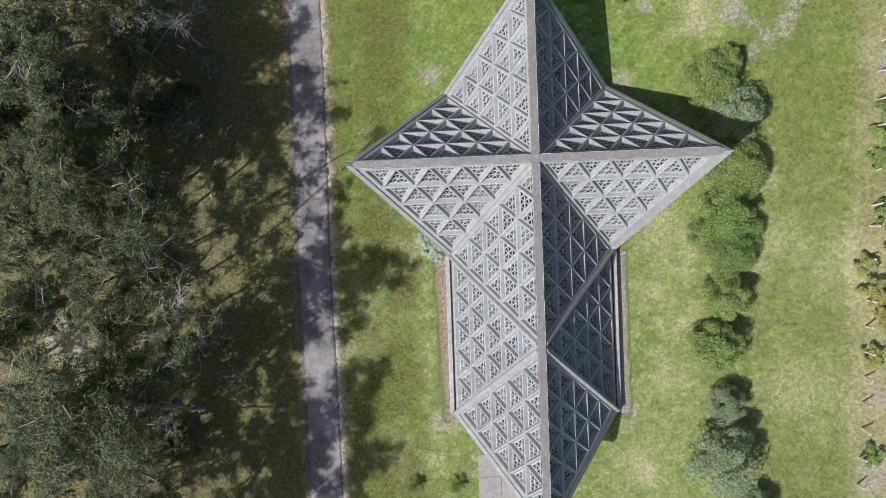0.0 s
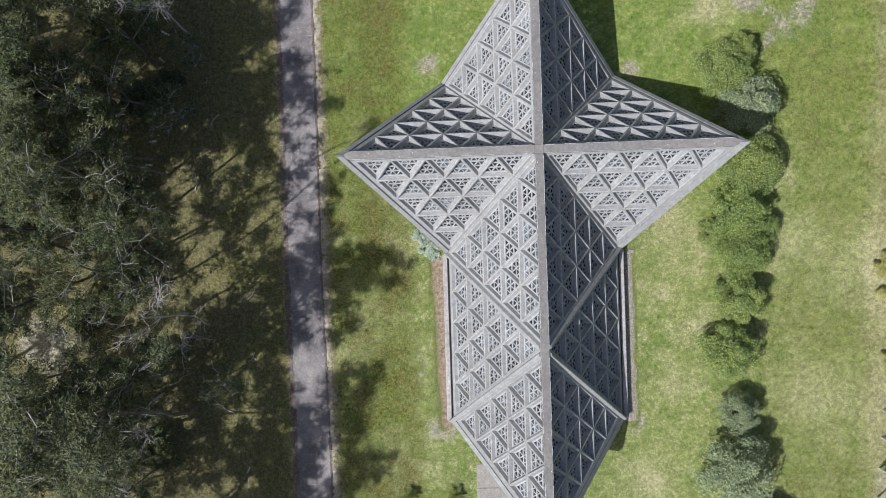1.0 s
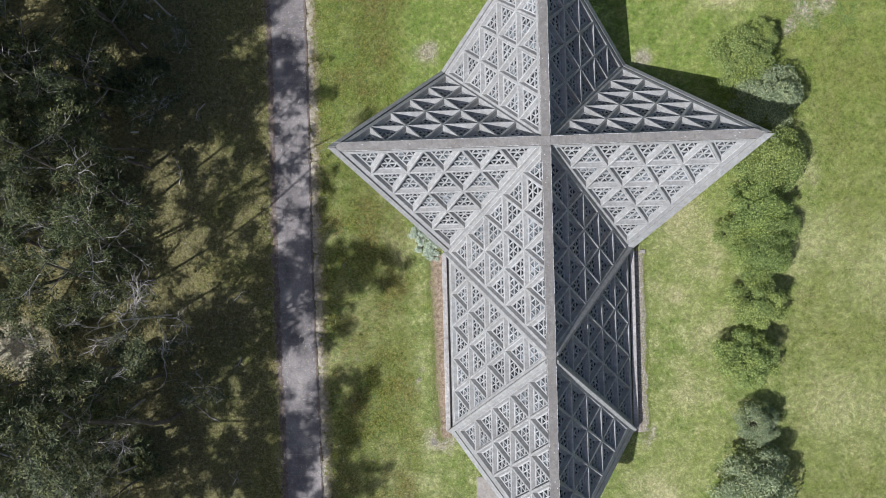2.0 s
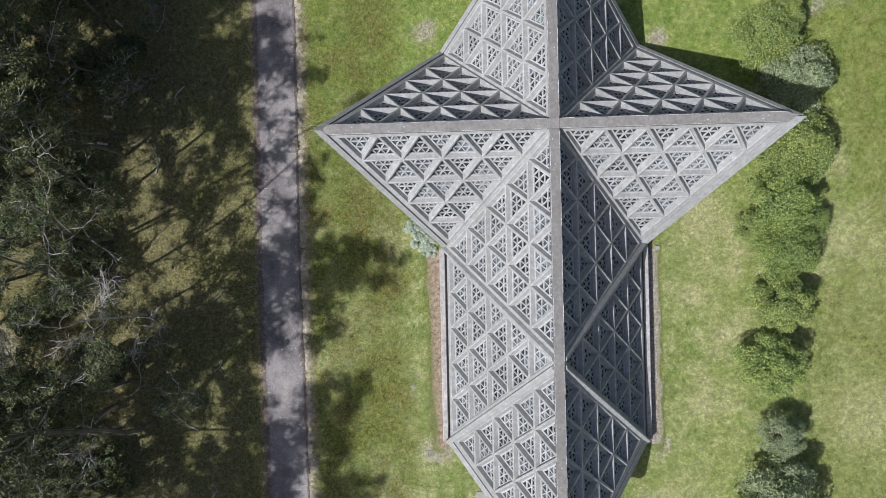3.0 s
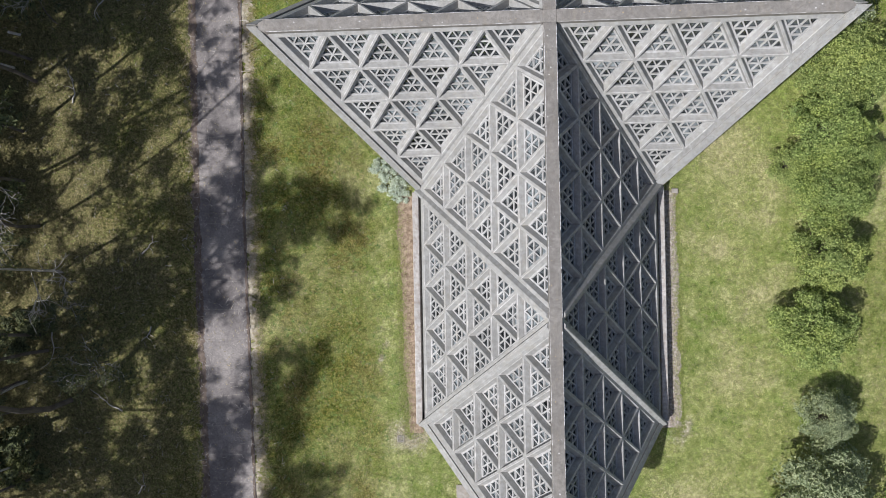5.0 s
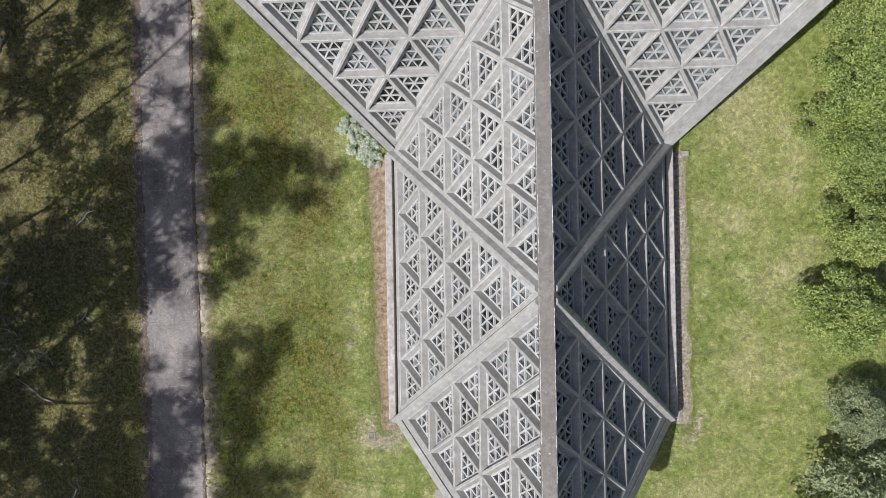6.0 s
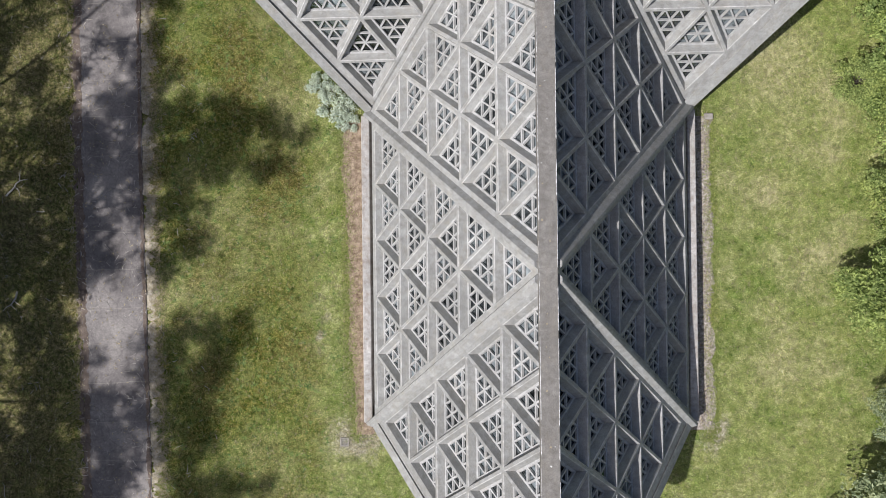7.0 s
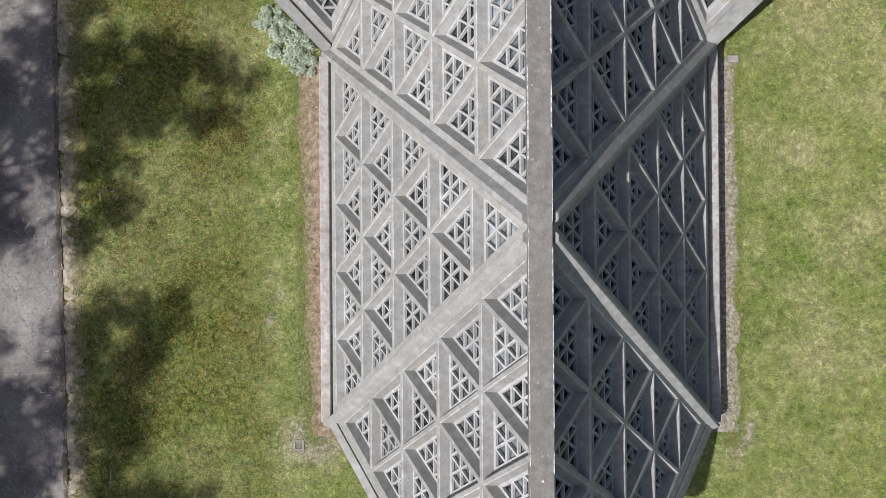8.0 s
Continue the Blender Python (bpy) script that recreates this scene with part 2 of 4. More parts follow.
TIMBER = two_tone("weathered_post_timber", (0.55, 0.52, 0.47), (0.78, 0.75, 0.70), 5.0)
LIMB = two_tone("pale_eucalypt_limb", (0.22, 0.20, 0.175), (0.58, 0.55, 0.50), 1.5)
STEEL = two_tone("grating_steel", (0.22, 0.21, 0.20), (0.38, 0.36, 0.34), 6.0, 0.55)
LEAF_SHRUB = leaf("shrub_leaf", (0.11, 0.17, 0.045), (0.45, 0.52, 0.20), 0.4, 0.25)
LEAF_BLUE = leaf("bluish_shrub_leaf", (0.15, 0.20, 0.11), (0.46, 0.51, 0.33), 0.4)
LEAF_GUM = leaf("gum_leaf", (0.036, 0.05, 0.03), (0.20, 0.22, 0.13), 0.3, 0.5)
LEAF_GREY = leaf("silver_leaf", (0.30, 0.37, 0.28), (0.66, 0.72, 0.63), 0.2)
LEAF_GOLD = leaf("wattle_leaf", (0.26, 0.27, 0.09), (0.48, 0.46, 0.17), 0.35)
LEAF_CYCAD = leaf("cycad_leaf", (0.10, 0.14, 0.035), (0.30, 0.35, 0.10))
BLADE = leaf("grass_blade", (0.13, 0.18, 0.035), (0.31, 0.34, 0.11), 0.3)
WEED = leaf("weed_leaf", (0.04, 0.095, 0.018), (0.22, 0.31, 0.085), 0.2)
LITTER = leaf("fallen_leaf", (0.20, 0.16, 0.09), (0.42, 0.36, 0.24), 0.1)


# ---- building helpers ----
def part(name, bm, material, parent=None, label=""):
    """Links a bmesh or a mesh as one object, under parent."""
    if isinstance(bm, bmesh.types.BMesh):
        me = bpy.data.meshes.new(name)
        bmesh.ops.recalc_face_normals(bm, faces=bm.faces)
        bm.to_mesh(me)
        bm.free()
    else:
        me = bm
    if not me.materials:
        me.materials.append(material)
    ob = new(name, me)
    if parent:
        ob.parent = parent
    if label:
        tagged(ob, label)
    return ob


def empty(name, at=(0, 0, 0), label="", category="", group="", kind=""):
    ob = new(name)
    ob.location = at
    return tagged(ob, label, category, group, kind)


def soup(name, verts, faces):
    me = bpy.data.meshes.new(name)
    me.from_pydata([tuple(v) for v in verts], [], faces)
    me.update()
    return me


def prism(bm, top, depth):
    """A solid: the polygon top (list of Vectors) carried along the vector depth."""
    a = [bm.verts.new(p) for p in top]
    c = [bm.verts.new(p + depth) for p in top]
    bm.faces.new(a)
    bm.faces.new(c[::-1])
    for i in range(len(a)):
        j = (i + 1) % len(a)
        bm.faces.new((a[i], c[i], c[j], a[j]))


def box(bm, x0, x1, y0, y1, z0, z1):
    prism(bm, [Vector((x0, y0, z1)), Vector((x1, y0, z1)), Vector((x1, y1, z1)), Vector((x0, y1, z1))], Vector((0, 0, z0 - z1)))


def rounded(bm, width=0.02, segments=1):
    bmesh.ops.bevel(bm, geom=bm.edges[:], offset=width, segments=segments, affect="EDGES", profile=0.5)
    return bm


def smooth(a, b, x):
    t = max(0.0, min(1.0, (x - a) / (b - a)))
    return t * t * (3 - 2 * t)


def gz(x, y):
    """Height of the ground: it rises a little towards the road."""
    return -0.3 + 0.62 * smooth(-8.0, -14.0, x) + 0.1 * smooth(6, 14, x) + 0.05 * noise.noise(Vector((x * 0.12, y * 0.12, 0))) * smooth(0.0, 3.0, max(abs(x) - 8.5, abs(y + 6) - 20, 0.0))


# ---- ground ----
def road_mid(y):
    return -16.32 + 0.0125 * (-y - 5) + 0.06 * math.sin(y * 0.21)


BARE = [(-7.0, 7.5, 0.9), (7.2, 6.7, 0.8), (-7.1, -18.95, 1.05), (-6.5, -18.7, 0.8), (15.6, 11.4, 1.1), (16.8, 10.4, 0.5), (17.8, 9.4, 0.9), (19.6, 10.6, 0.8), (17.3, 8.2, 0.5), (20.4, 12.2, 0.9), (9.0, 12.0, 0.7), (-35.7, -11.8, 1.9), (-33.0, -16.0, 0.8), (7.0, -18.6, 0.6), (-8.0, -14.0, 0.22), (-8.2, -13.2, 0.15), (-8.1, -14.6, 0.18), (25.2, -17.5, 0.9), (26.6, 7.0, 0.8), (24.8, -23.0, 1.4)]
DRY = [(-10.6, -2.6, 1.9), (-13.0, -1.2, 1.2), (-9.0, -6.4, 0.9), (-11.5, -10.5, 2.6), (-9.2, -4.8, 1.5), (-13.5, -13.0, 1.6), (9.5, -4.0, 2.2), (8.6, -9.0, 1.0), (11.4, -5.6, 1.4), (11.3, -7.9, 1.1), (11.6, -11.0, 0.8), (11.6, -16.0, 0.8), (18.0, -6.0, 3.0), (20.0, -17.0, 3.5), (17.0, -1.0, 2.0), (10.0, -15.5, 1.6), (-10.0, -21.0, 2.5), (23.0, -8.0, 3.0), (8.0, -22.5, 2.0), (13.0, 11.0, 2.0), (-12.5, 2.5, 1.5), (-13.2, -5.0, 1.2), (11.0, -12.0, 1.2), (-8.1, -13.0, 0.8), (-8.2, -15.2, 0.7), (-8.0, -10.8, 0.6), (-8.4, -8.6, 0.6)]


def cover(x, y):
    wx, wy = x + 1.3 * noise.noise(Vector((x * 0.5, y * 0.5, 11))), y + 1.3 * noise.noise(Vector((x * 0.5, y * 0.5, 23)))
    wx, wy = wx + 0.3 * noise.noise(Vector((x * 2, y * 2, 31))), wy + 0.3 * noise.noise(Vector((x * 2, y * 2, 37)))

    def spots(rows, x, y):
        return max(math.exp(-(((x - a) ** 2 + (y - b) ** 2) / (r * r))) for a, b, r in rows)
    fence = 0.6 * smooth(22.8, 25.2, x - 0.06 * y)
    road_edge = 0.35 * max(0.0, 1 - abs(abs(x - road_mid(y)) - 1.7) / 0.7)
    litter = 0.62 * smooth(-17.0, -18.6, x) + 0.5 * smooth(-22.0, -25.0, x) + 0.3 * noise.noise(Vector((x * 0.35, y * 0.35, 7))) * smooth(-17, -20, x)
    dry = (0.62 - 0.22 * smooth(-6.0, -8.0, x) - 0.2 * smooth(13.0, 16.0, x)) * spots(DRY, wx, wy) + fence + road_edge + 0.18 * noise.noise(Vector((x * 0.25, y * 0.25, 2))) + 0.22 * noise.noise(Vector((x * 0.9, y * 0.9, 41)))
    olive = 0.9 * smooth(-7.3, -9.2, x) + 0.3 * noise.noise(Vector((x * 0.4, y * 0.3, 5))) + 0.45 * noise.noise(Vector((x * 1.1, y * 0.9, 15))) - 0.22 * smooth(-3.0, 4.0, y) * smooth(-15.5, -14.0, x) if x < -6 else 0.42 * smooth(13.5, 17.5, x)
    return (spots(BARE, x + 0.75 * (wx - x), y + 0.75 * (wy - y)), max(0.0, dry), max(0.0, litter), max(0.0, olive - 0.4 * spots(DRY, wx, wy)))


def build_ground():
    xs = sorted({*[round(-45 + 0.32 * i, 3) for i in range(236)], -1600, -700, -300, -140, -85, -60, 50, 85, 140, 300, 700, 1600})
    ys = sorted({*[round(-32 + 0.32 * i, 3) for i in range(172)], -1600, -700, -300, -140, -75, -45, 45, 75, 140, 300, 700, 1600})
    verts = [(x, y, gz(x, y)) for y in ys for x in xs]
    w = len(xs)
    faces = [(j * w + i, j * w + i + 1, (j + 1) * w + i + 1, (j + 1) * w + i) for j in range(len(ys) - 1) for i in range(w - 1)]
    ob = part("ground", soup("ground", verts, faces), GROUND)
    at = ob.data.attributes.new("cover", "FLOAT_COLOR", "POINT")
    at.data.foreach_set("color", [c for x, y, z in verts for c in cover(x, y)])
    ob.data.polygons.foreach_set("use_smooth", [True] * len(faces))
    tagged(ob, "mown green lawn with dry patches and leaf litter", "ground", kind="structure")


build_ground()


def ribbon(name, left, right, y0, y1, step, lift, material, seed, rag=0.05, skirt=0.12):
    """A low slab along y between two edges given as functions of y, with ragged edges."""
    verts, faces = [], []
    rows = int((y1 - y0) / step) + 1
    for k in range(rows):
        y = y0 + k * step
        a = left(y) + 0.8 * rag * noise.noise(Vector((seed, y * 0.9, 0))) + 0.7 * rag * noise.noise(Vector((seed, y * 4.3, 3))) + 0.5 * rag * noise.noise(Vector((seed, y * 11.0, 6)))
        b = right(y) + 0.8 * rag * noise.noise(Vector((seed + 9, y * 0.9, 0))) + 0.7 * rag * noise.noise(Vector((seed + 9, y * 4.3, 3))) + 0.5 * rag * noise.noise(Vector((seed + 9, y * 11.0, 6)))
        za, zb = gz(a, y) + lift, gz(b, y) + lift
        mid = [a + (b - a) * f for f in (0.06, 0.35, 0.65, 0.94)]
        row = [(a, y, za - skirt)] + [(a, y, za - 0.01)] + [(x, y, gz(x, y) + lift) for x in mid] + [(b, y, zb - 0.01), (b, y, zb - skirt)]
        verts += row
        if k:
            o = (k - 1) * 8
            faces += [(o + i, o + i + 1, o + 8 + i + 1, o + 8 + i) for i in range(7)]
    return part(name, soup(name, verts, faces), material)


tagged(ribbon("road", lambda y: road_mid(y) - 1.32, lambda y: road_mid(y) + 1.28, -120, 120, 0.3, 0.045, ASPHALT, 3.0), "narrow cracked grey asphalt road with crumbling edges", "road", kind="structure")
tagged(ribbon("road_verge", lambda y: road_mid(y) + 1.24, lambda y: road_mid(y) + 1.66, -40, 40, 0.07, 0.012, VERGE, 5.0, 0.42), "pale dry dirt verge along the asphalt road", "verge", kind="structure")
tagged(ribbon("road_verge", lambda y: road_mid(y) - 1.5, lambda y: road_mid(y) - 1.3, -40, 40, 0.07, 0.018, CRUMB, 8.0, 0.22), "thin brown dirt verge along the asphalt road", "verge", kind="structure")
tagged(ribbon("road_edge", lambda y: road_mid(y) + 1.14, lambda y: road_mid(y) + 1.27, -40, 40, 0.07, 0.051, CRUMB, 21.0, 0.10, 0.06), "dark crumbled edge of the asphalt road", "road edge", kind="structure")
tagged(ribbon("road_edge", lambda y: road_mid(y) - 1.34, lambda y: road_mid(y) - 1.12, -40, 40, 0.07, 0.051, CRUMB, 24.0, 0.14, 0.06), "brown crumbled edge of the asphalt road", "road edge", kind="structure")
tagged(ribbon("garden_bed", lambda y: -7.2 + 0.035 * (-8 - y) + 0.05 * math.sin(y), lambda y: -6.2, -18.6, -6.2, 0.12, 0.03, BED, 12.0, 0.2), "brown bark mulch bed along the west eave", "garden bed", kind="structure")
tagged(ribbon("garden_bed", lambda y: 5.95, lambda y: 7.14 + 0.04 * math.sin(y), -18.4, -6.2, 0.12, 0.03, SOIL, 14.0, 0.2), "pale bare soil strip along the east eave", "garden bed", kind="structure")


# ---- the folded concrete pavilion ----
Z0, HR, S = 0.5, 8.985, 6.08
C0 = Vector((0, 0, HR))
R1 = Vector((0, -12.0, HR))
TW, TE, TN, TS = Vector((-12.15, 0, HR)), Vector((12.15, 0, HR)), Vector((0, 12.1, HR)), Vector((0, -24.1, HR))
GSW, GSE, GNW, GNE = Vector((-S, -S, Z0)), Vector((S, -S, Z0)), Vector((-S, S, Z0)), Vector((S, S, Z0))
G2W, G2E = Vector((-S, -18.0, Z0)), Vector((S, -18.0, Z0))
pavilion = empty("pavilion", (0, 0, 0), "cross-shaped modernist pavilion with folded triangular concrete lattice roofs", "building")


class Tri:
    """A roof triangle: its plane, and lines parallel to its sides at given distances inside it."""

    def __init__(self, a, b, c):
        self.p = [a, b, c]
        self.n = (b - a).cross(c - a).normalized()
        if self.n.z < 0:
            self.n = -self.n
        mid = (a + b + c) / 3
        self.inward = []
        for i in range(3):
            e = (self.p[(i + 1) % 3] - self.p[i]).normalized()
            w = self.n.cross(e)
            self.inward.append(w if w.dot(mid - self.p[i]) > 0 else -w)

    def meet(self, i, di, j, dj):
        """Where side i moved in by di meets side j moved in by dj."""
        p, e = self.p[i] + self.inward[i] * di, self.p[(i + 1) % 3] - self.p[i]
        q, w = self.p[j] + self.inward[j] * dj, self.inward[j]
        return p + e * ((q - p).dot(w) / e.dot(w))

    def inset(self, d):
        return [self.meet(2, d[2], 0, d[0]), self.meet(0, d[0], 1, d[1]), self.meet(1, d[1], 2, d[2])]

    def strip(self, i, d0, d1, ends):
        """Quad along side i between distances d0 and d1, cut by the other two sides at distances ends."""
        h, j = (i + 2) % 3, (i + 1) % 3
        return [self.meet(i, d0, h, ends[0]), self.meet(i, d0, j, ends[1]), self.meet(i, d1, j, ends[1]), self.meet(i, d1, h, ends[0])]


def shrink(t, d):
    return Tri(*t).inset((d, d, d))


def ring(bm, a, b, slot=0):
    """Three quads between two nested triangles."""
    for i in range(3):
        j = (i + 1) % 3
        bm.faces.new([bm.verts.new(v) for v in (a[i], a[j], b[j], b[i])]).material_index = slot


RIDGE, JOINT, VALLEY, GABLE, EAVE = 0.17, 0.06, 0.05, 0.58, 0.30
B_RIDGE, B_JOINT, B_VALLEY, B_GABLE, B_EAVE = 0.33, 0.29, 0.21, 0.74, 0.46
A_RIDGE, A_GABLE, A_VALLEY = 0.59, 0.64, 0.10          # the same for the arms
N_DIV, RIB_TOP, RIB_DEPTH = 5, 0.055, 0.27


def lattice_mesh(t, n):
    """A triangular screen with nine triangular holes, three to a side; t in local metres, top face at zero."""
    bm = bmesh.new()
    outer, inner = shrink(t, 0.12), shrink(t, 0.20)
    ring(bm, outer, inner)
    a, u, v = inner[0], (inner[1] - inner[0]) / 3, (inner[2] - inner[0]) / 3
    cells = []
    for i in range(3):
        for j in range(3 - i):
            o = a + u * i + v * j
            cells.append((o, o + u, o + v))
            if i + j < 2:
                cells.append((o + u, o + u + v, o + v))
    for cell in cells:
        hole, low = shrink(cell, 0.027), shrink(cell, 0.033)
        low = [p - n * 0.07 for p in low]
        ring(bm, cell, hole)
        ring(bm, hole, low)
    bmesh.ops.remove_doubles(bm, verts=bm.verts[:], dist=0.002)
    me = bpy.data.meshes.new("lattice_panel")
    bm.normal_update()
    for f in bm.faces:
        if f.normal.dot(n) < -0.3:
            f.normal_flip()
    bm.to_mesh(me)
    bm.free()
    me.materials.append(LATTICE)
    return me


def pane_mesh(t, n):
    bm = bmesh.new()
    prism(bm, [p - n * 0.10 for p in shrink(t, 0.16)], -n * 0.012)
    me = bpy.data.meshes.new("glass_pane")
    bmesh.ops.recalc_face_normals(bm, faces=bm.faces)
    bm.to_mesh(me)
    bm.free()
    me.materials.append(GLASS)
    return me


def roof_face(a, b, c, gaps, borders):
    """One triangular roof plate: a border beam, a waffle of ribs, and a lattice panel and a pane in every cell. gaps, borders: distance of the plate's edge and of its rib grid from each side."""
    tri = Tri(a, b, c)
    n = tri.n
    out = tri.inset(gaps)
    grid = tri.inset(borders)
    bm = bmesh.new()
    ring(bm, out, grid)
    low = [p - n * 0.28 for p in out]
    ring(bm, out, low)
    g, u, v = grid[0], (grid[1] - grid[0]) / N_DIV, (grid[2] - grid[0]) / N_DIV
    ups, downs = [], []
    for i in range(N_DIV):
        for j in range(N_DIV - i):
            o = g + u * i + v * j
            ups.append((o, o + u, o + v))
            if i + j < N_DIV - 1:
                downs.append((o + u, o + u + v, o + v))
    for cell in ups + downs:
        top, lip = shrink(cell, RIB_TOP - 0.012), [p - n * 0.018 for p in shrink(cell, RIB_TOP + 0.008)]
        foot = [p - n * RIB_DEPTH for p in shrink(cell, RIB_TOP + 0.10)]
        ring(bm, cell, top)
        ring(bm, top, lip, 1)
        ring(bm, lip, foot)
    bmesh.ops.remove_doubles(bm, verts=bm.verts[:], dist=0.002)
    face = part("roof_plate", bm, CONCRETE, pavilion)
    face.data.materials.append(WORN_EDGE_LIGHT)
    for cells in (ups, downs):
        mid = sum(cells[0], Vector()) / 3
        t = [p - mid for p in cells[0]]
        screen, pane = lattice_mesh(t, n), pane_mesh(t, n)
        for cell in cells:
            at = sum(cell, Vector()) / 3 - n * (RIB_DEPTH - 0.012)
            for name, me in (("lattice_panel", screen), ("glass_pane", pane)):
                ob = new(name, me)
                ob.location, ob.parent = at, face
    return tri


def rim(tri, side, d0, d1, ends, lift, depth, name, upright=False):
    bm = bmesh.new()
    prism(bm, [p + tri.n * lift for p in tri.strip(side, d0, d1, ends)], Vector((0, 0, -depth)) if upright else -tri.n * depth)
    return part(name, rounded(bm, 0.015), CONCRETE, pavilion)


def fold(tri, side, ends):
    """The raised beam over the joint of two plates in one plane: sloping sides and a narrow top."""
    base = [p - tri.n * 0.03 for p in tri.strip(side, -0.2, 0.2, ends)]
    top = [p + tri.n * 0.2 for p in tri.strip(side, -0.06, 0.06, ends)]
    bm = bmesh.new()
    a, c = [bm.verts.new(p) for p in top], [bm.verts.new(p) for p in base]
    bm.faces.new(a)
    bm.faces.new(c[::-1])
    for i in range(4):
        j = (i + 1) % 4
        bm.faces.new((a[i], c[i], c[j], a[j]))
    return part("fold_beam", rounded(bm, 0.012), CONCRETE, pavilion)


# arms: ridge side, gable side, valley side
for tip, foot in ((TW, GSW), (TW, GNW), (TE, GSE), (TE, GNE), (TN, GNW), (TN, GNE)):
    t = roof_face(C0, tip, foot, (RIDGE, GABLE - 0.1, VALLEY), (A_RIDGE, A_GABLE, A_VALLEY))
    rim(t, 1, -0.14 if foot is GSE else 0.0, 0.36, (0.02, 0.0), 0.03, 1.05, "gable_beam", True)
    rim(t, 1, 0.12, 0.64, (0.1, 0.0), -0.06, 0.25, "gutter_channel")
    rim(t, 2, -0.12, 0.12, (0.4, 0.1), -0.03, 0.3, "valley_beam")
# nave: three plates on each side
for g1, g2 in ((GSW, G2W), (GSE, G2E)):
    t = roof_face(C0, R1, g1, (RIDGE, JOINT, VALLEY), (B_RIDGE, B_JOINT, B_VALLEY))
    fold(t, 1, (0.36, 0.0))
    rim(t, 2, -0.12, 0.12, (0.2, 0.1), -0.03, 0.3, "valley_beam")
    t = roof_face(R1, g2, g1, (JOINT, EAVE, JOINT), (B_JOINT, B_EAVE, B_JOINT))
    sx = 1 if g1.x > 0 else -1
    bm = bmesh.new()
    box(bm, *sorted((sx * 6.05, sx * 6.38)), -18.0, -6.1, -0.45, 0.36)
    part("eave_beam", rounded(bm, 0.03), EAVE_PAINT, pavilion, "pale painted eave beam with brown stains")
    bm = bmesh.new()
    box(bm, *sorted((sx * 5.7, sx * 6.04)), -17.9, -6.3, -0.4, -0.22)
    part("gutter_channel", bm, CONCRETE, pavilion)
    t = roof_face(R1, TS, g2, (RIDGE, GABLE - 0.13, JOINT), (B_RIDGE, B_GABLE, B_JOINT))
    rim(t, 1, 0.0, 0.42, (0.02, 0.0), 0.03, 0.6, "gable_beam", True)
    rim(t, 1, 0.12, 0.64, (0.1, 0.0), -0.06, 0.25, "gutter_channel")
    fold(t, 2, (0.0, 0.36))

# ridge caps with a worn painted edge on both sides
RW, RT = 0.26, HR - 0.11


def ridge_cap(a, b, trim):
    d = (b - a).normalized()
    side = Vector((-d.y, d.x, 0))
    a, b = Vector((a.x, a.y, RT)) + d * trim, Vector((b.x, b.y, RT)) - d * 0.75
    bm = bmesh.new()
    tip = b + d * 0.33
    prism(bm, [a + side * RW, a - side * RW, b - side * RW, tip - side * 0.1, tip + side * 0.1, b + side * RW], Vector((0, 0, -0.42)))
    cap = part("ridge_cap", rounded(bm, 0.02), CAP, pavilion, "grey flat ridge cap with flaking white edges")
    rng = random.Random(int(abs(d.x * 7 + d.y * 13 + a.y * 3) * 10))
    length = (b - a).length
    for s in (-1, 1):
        x = 0.1
        while x < length - 0.4:
            w, k = rng.uniform(0.4, 2.4), rng.uniform(0.01, 0.028)
            o = a + d * x + side * s * (RW - 0.006) + Vector((0, 0, 0.004))
            q = [o, o + d * w, o + d * (w - 0.05) - side * s * k, o + d * (w * 0.5) - side * s * k * rng.uniform(0.4, 1.2), o + d * 0.04 - side * s * k * 0.7]
            part("paint_flake", soup("paint_flake", q, [(0, 1, 2, 3, 4)]), EDGE_PAINT, cap)
            x += w + rng.uniform(0.02, 0.6)
    for k in range(int(length * 1.6)):
        o = a + d * rng.uniform(0.2, length - 0.6) + side * rng.uniform(-0.18, 0.18) + Vector((0, 0, 0.004))
        r = rng.uniform(0.012, 0.035)
        q = [o + Vector((math.cos(i * 1.05) * r * rng.uniform(0.6, 1.4), math.sin(i * 1.05) * r * rng.uniform(0.6, 1.4), 0)) for i in range(6)]
        part("lichen_spot", soup("lichen_spot", q, [tuple(range(6))]), LICHEN if rng.random() < 0.6 else EDGE_PAINT, cap)


for tip in (TW, TE, TN):
    ridge_cap(C0, tip, RW)
ridge_cap(C0, TS, RW)
bm = bmesh.new()
box(bm, -RW, RW, -RW, RW, RT - 0.42, RT + 0.004)
part("ridge_crossing", rounded(bm, 0.02), CAP, pavilion)

# plain end walls, plinths, footings and floor
WALLS = concrete("plain_wall_concrete", (0.30, 0.29, 0.28), (0.38, 0.37, 0.35))
for ax, ay, bx, by, ex, ey in ((-5.6, -5.2, -5.6, 5.2, 0.2, 0), (5.6, -5.2, 5.6, 5.2, -0.2, 0), (-5.2, 5.6, 5.2, 5.6, 0, -0.2), (-5.2, -17.6, 5.2, -17.6, 0, 0.2)):
    bm = bmesh.new()
    prism(bm, [Vector((ax, ay, -0.5)), Vector((bx, by, -0.5)), Vector((bx, by, 0.3)), Vector(((ax + bx) / 2, (ay + by) / 2, HR - 1.0)), Vector((ax, ay, 0.3))], Vector((ex, ey, 0)))
    part("end_wall", bm, WALLS, pavilion)
for x0, x1 in ((-5.75, -5.5), (5.5, 5.75)):
    bm = bmesh.new()
    box(bm, x0, x1, -17.7, -6.2, -0.6, 0.35)
    part("plinth", bm, WALLS, pavilion)
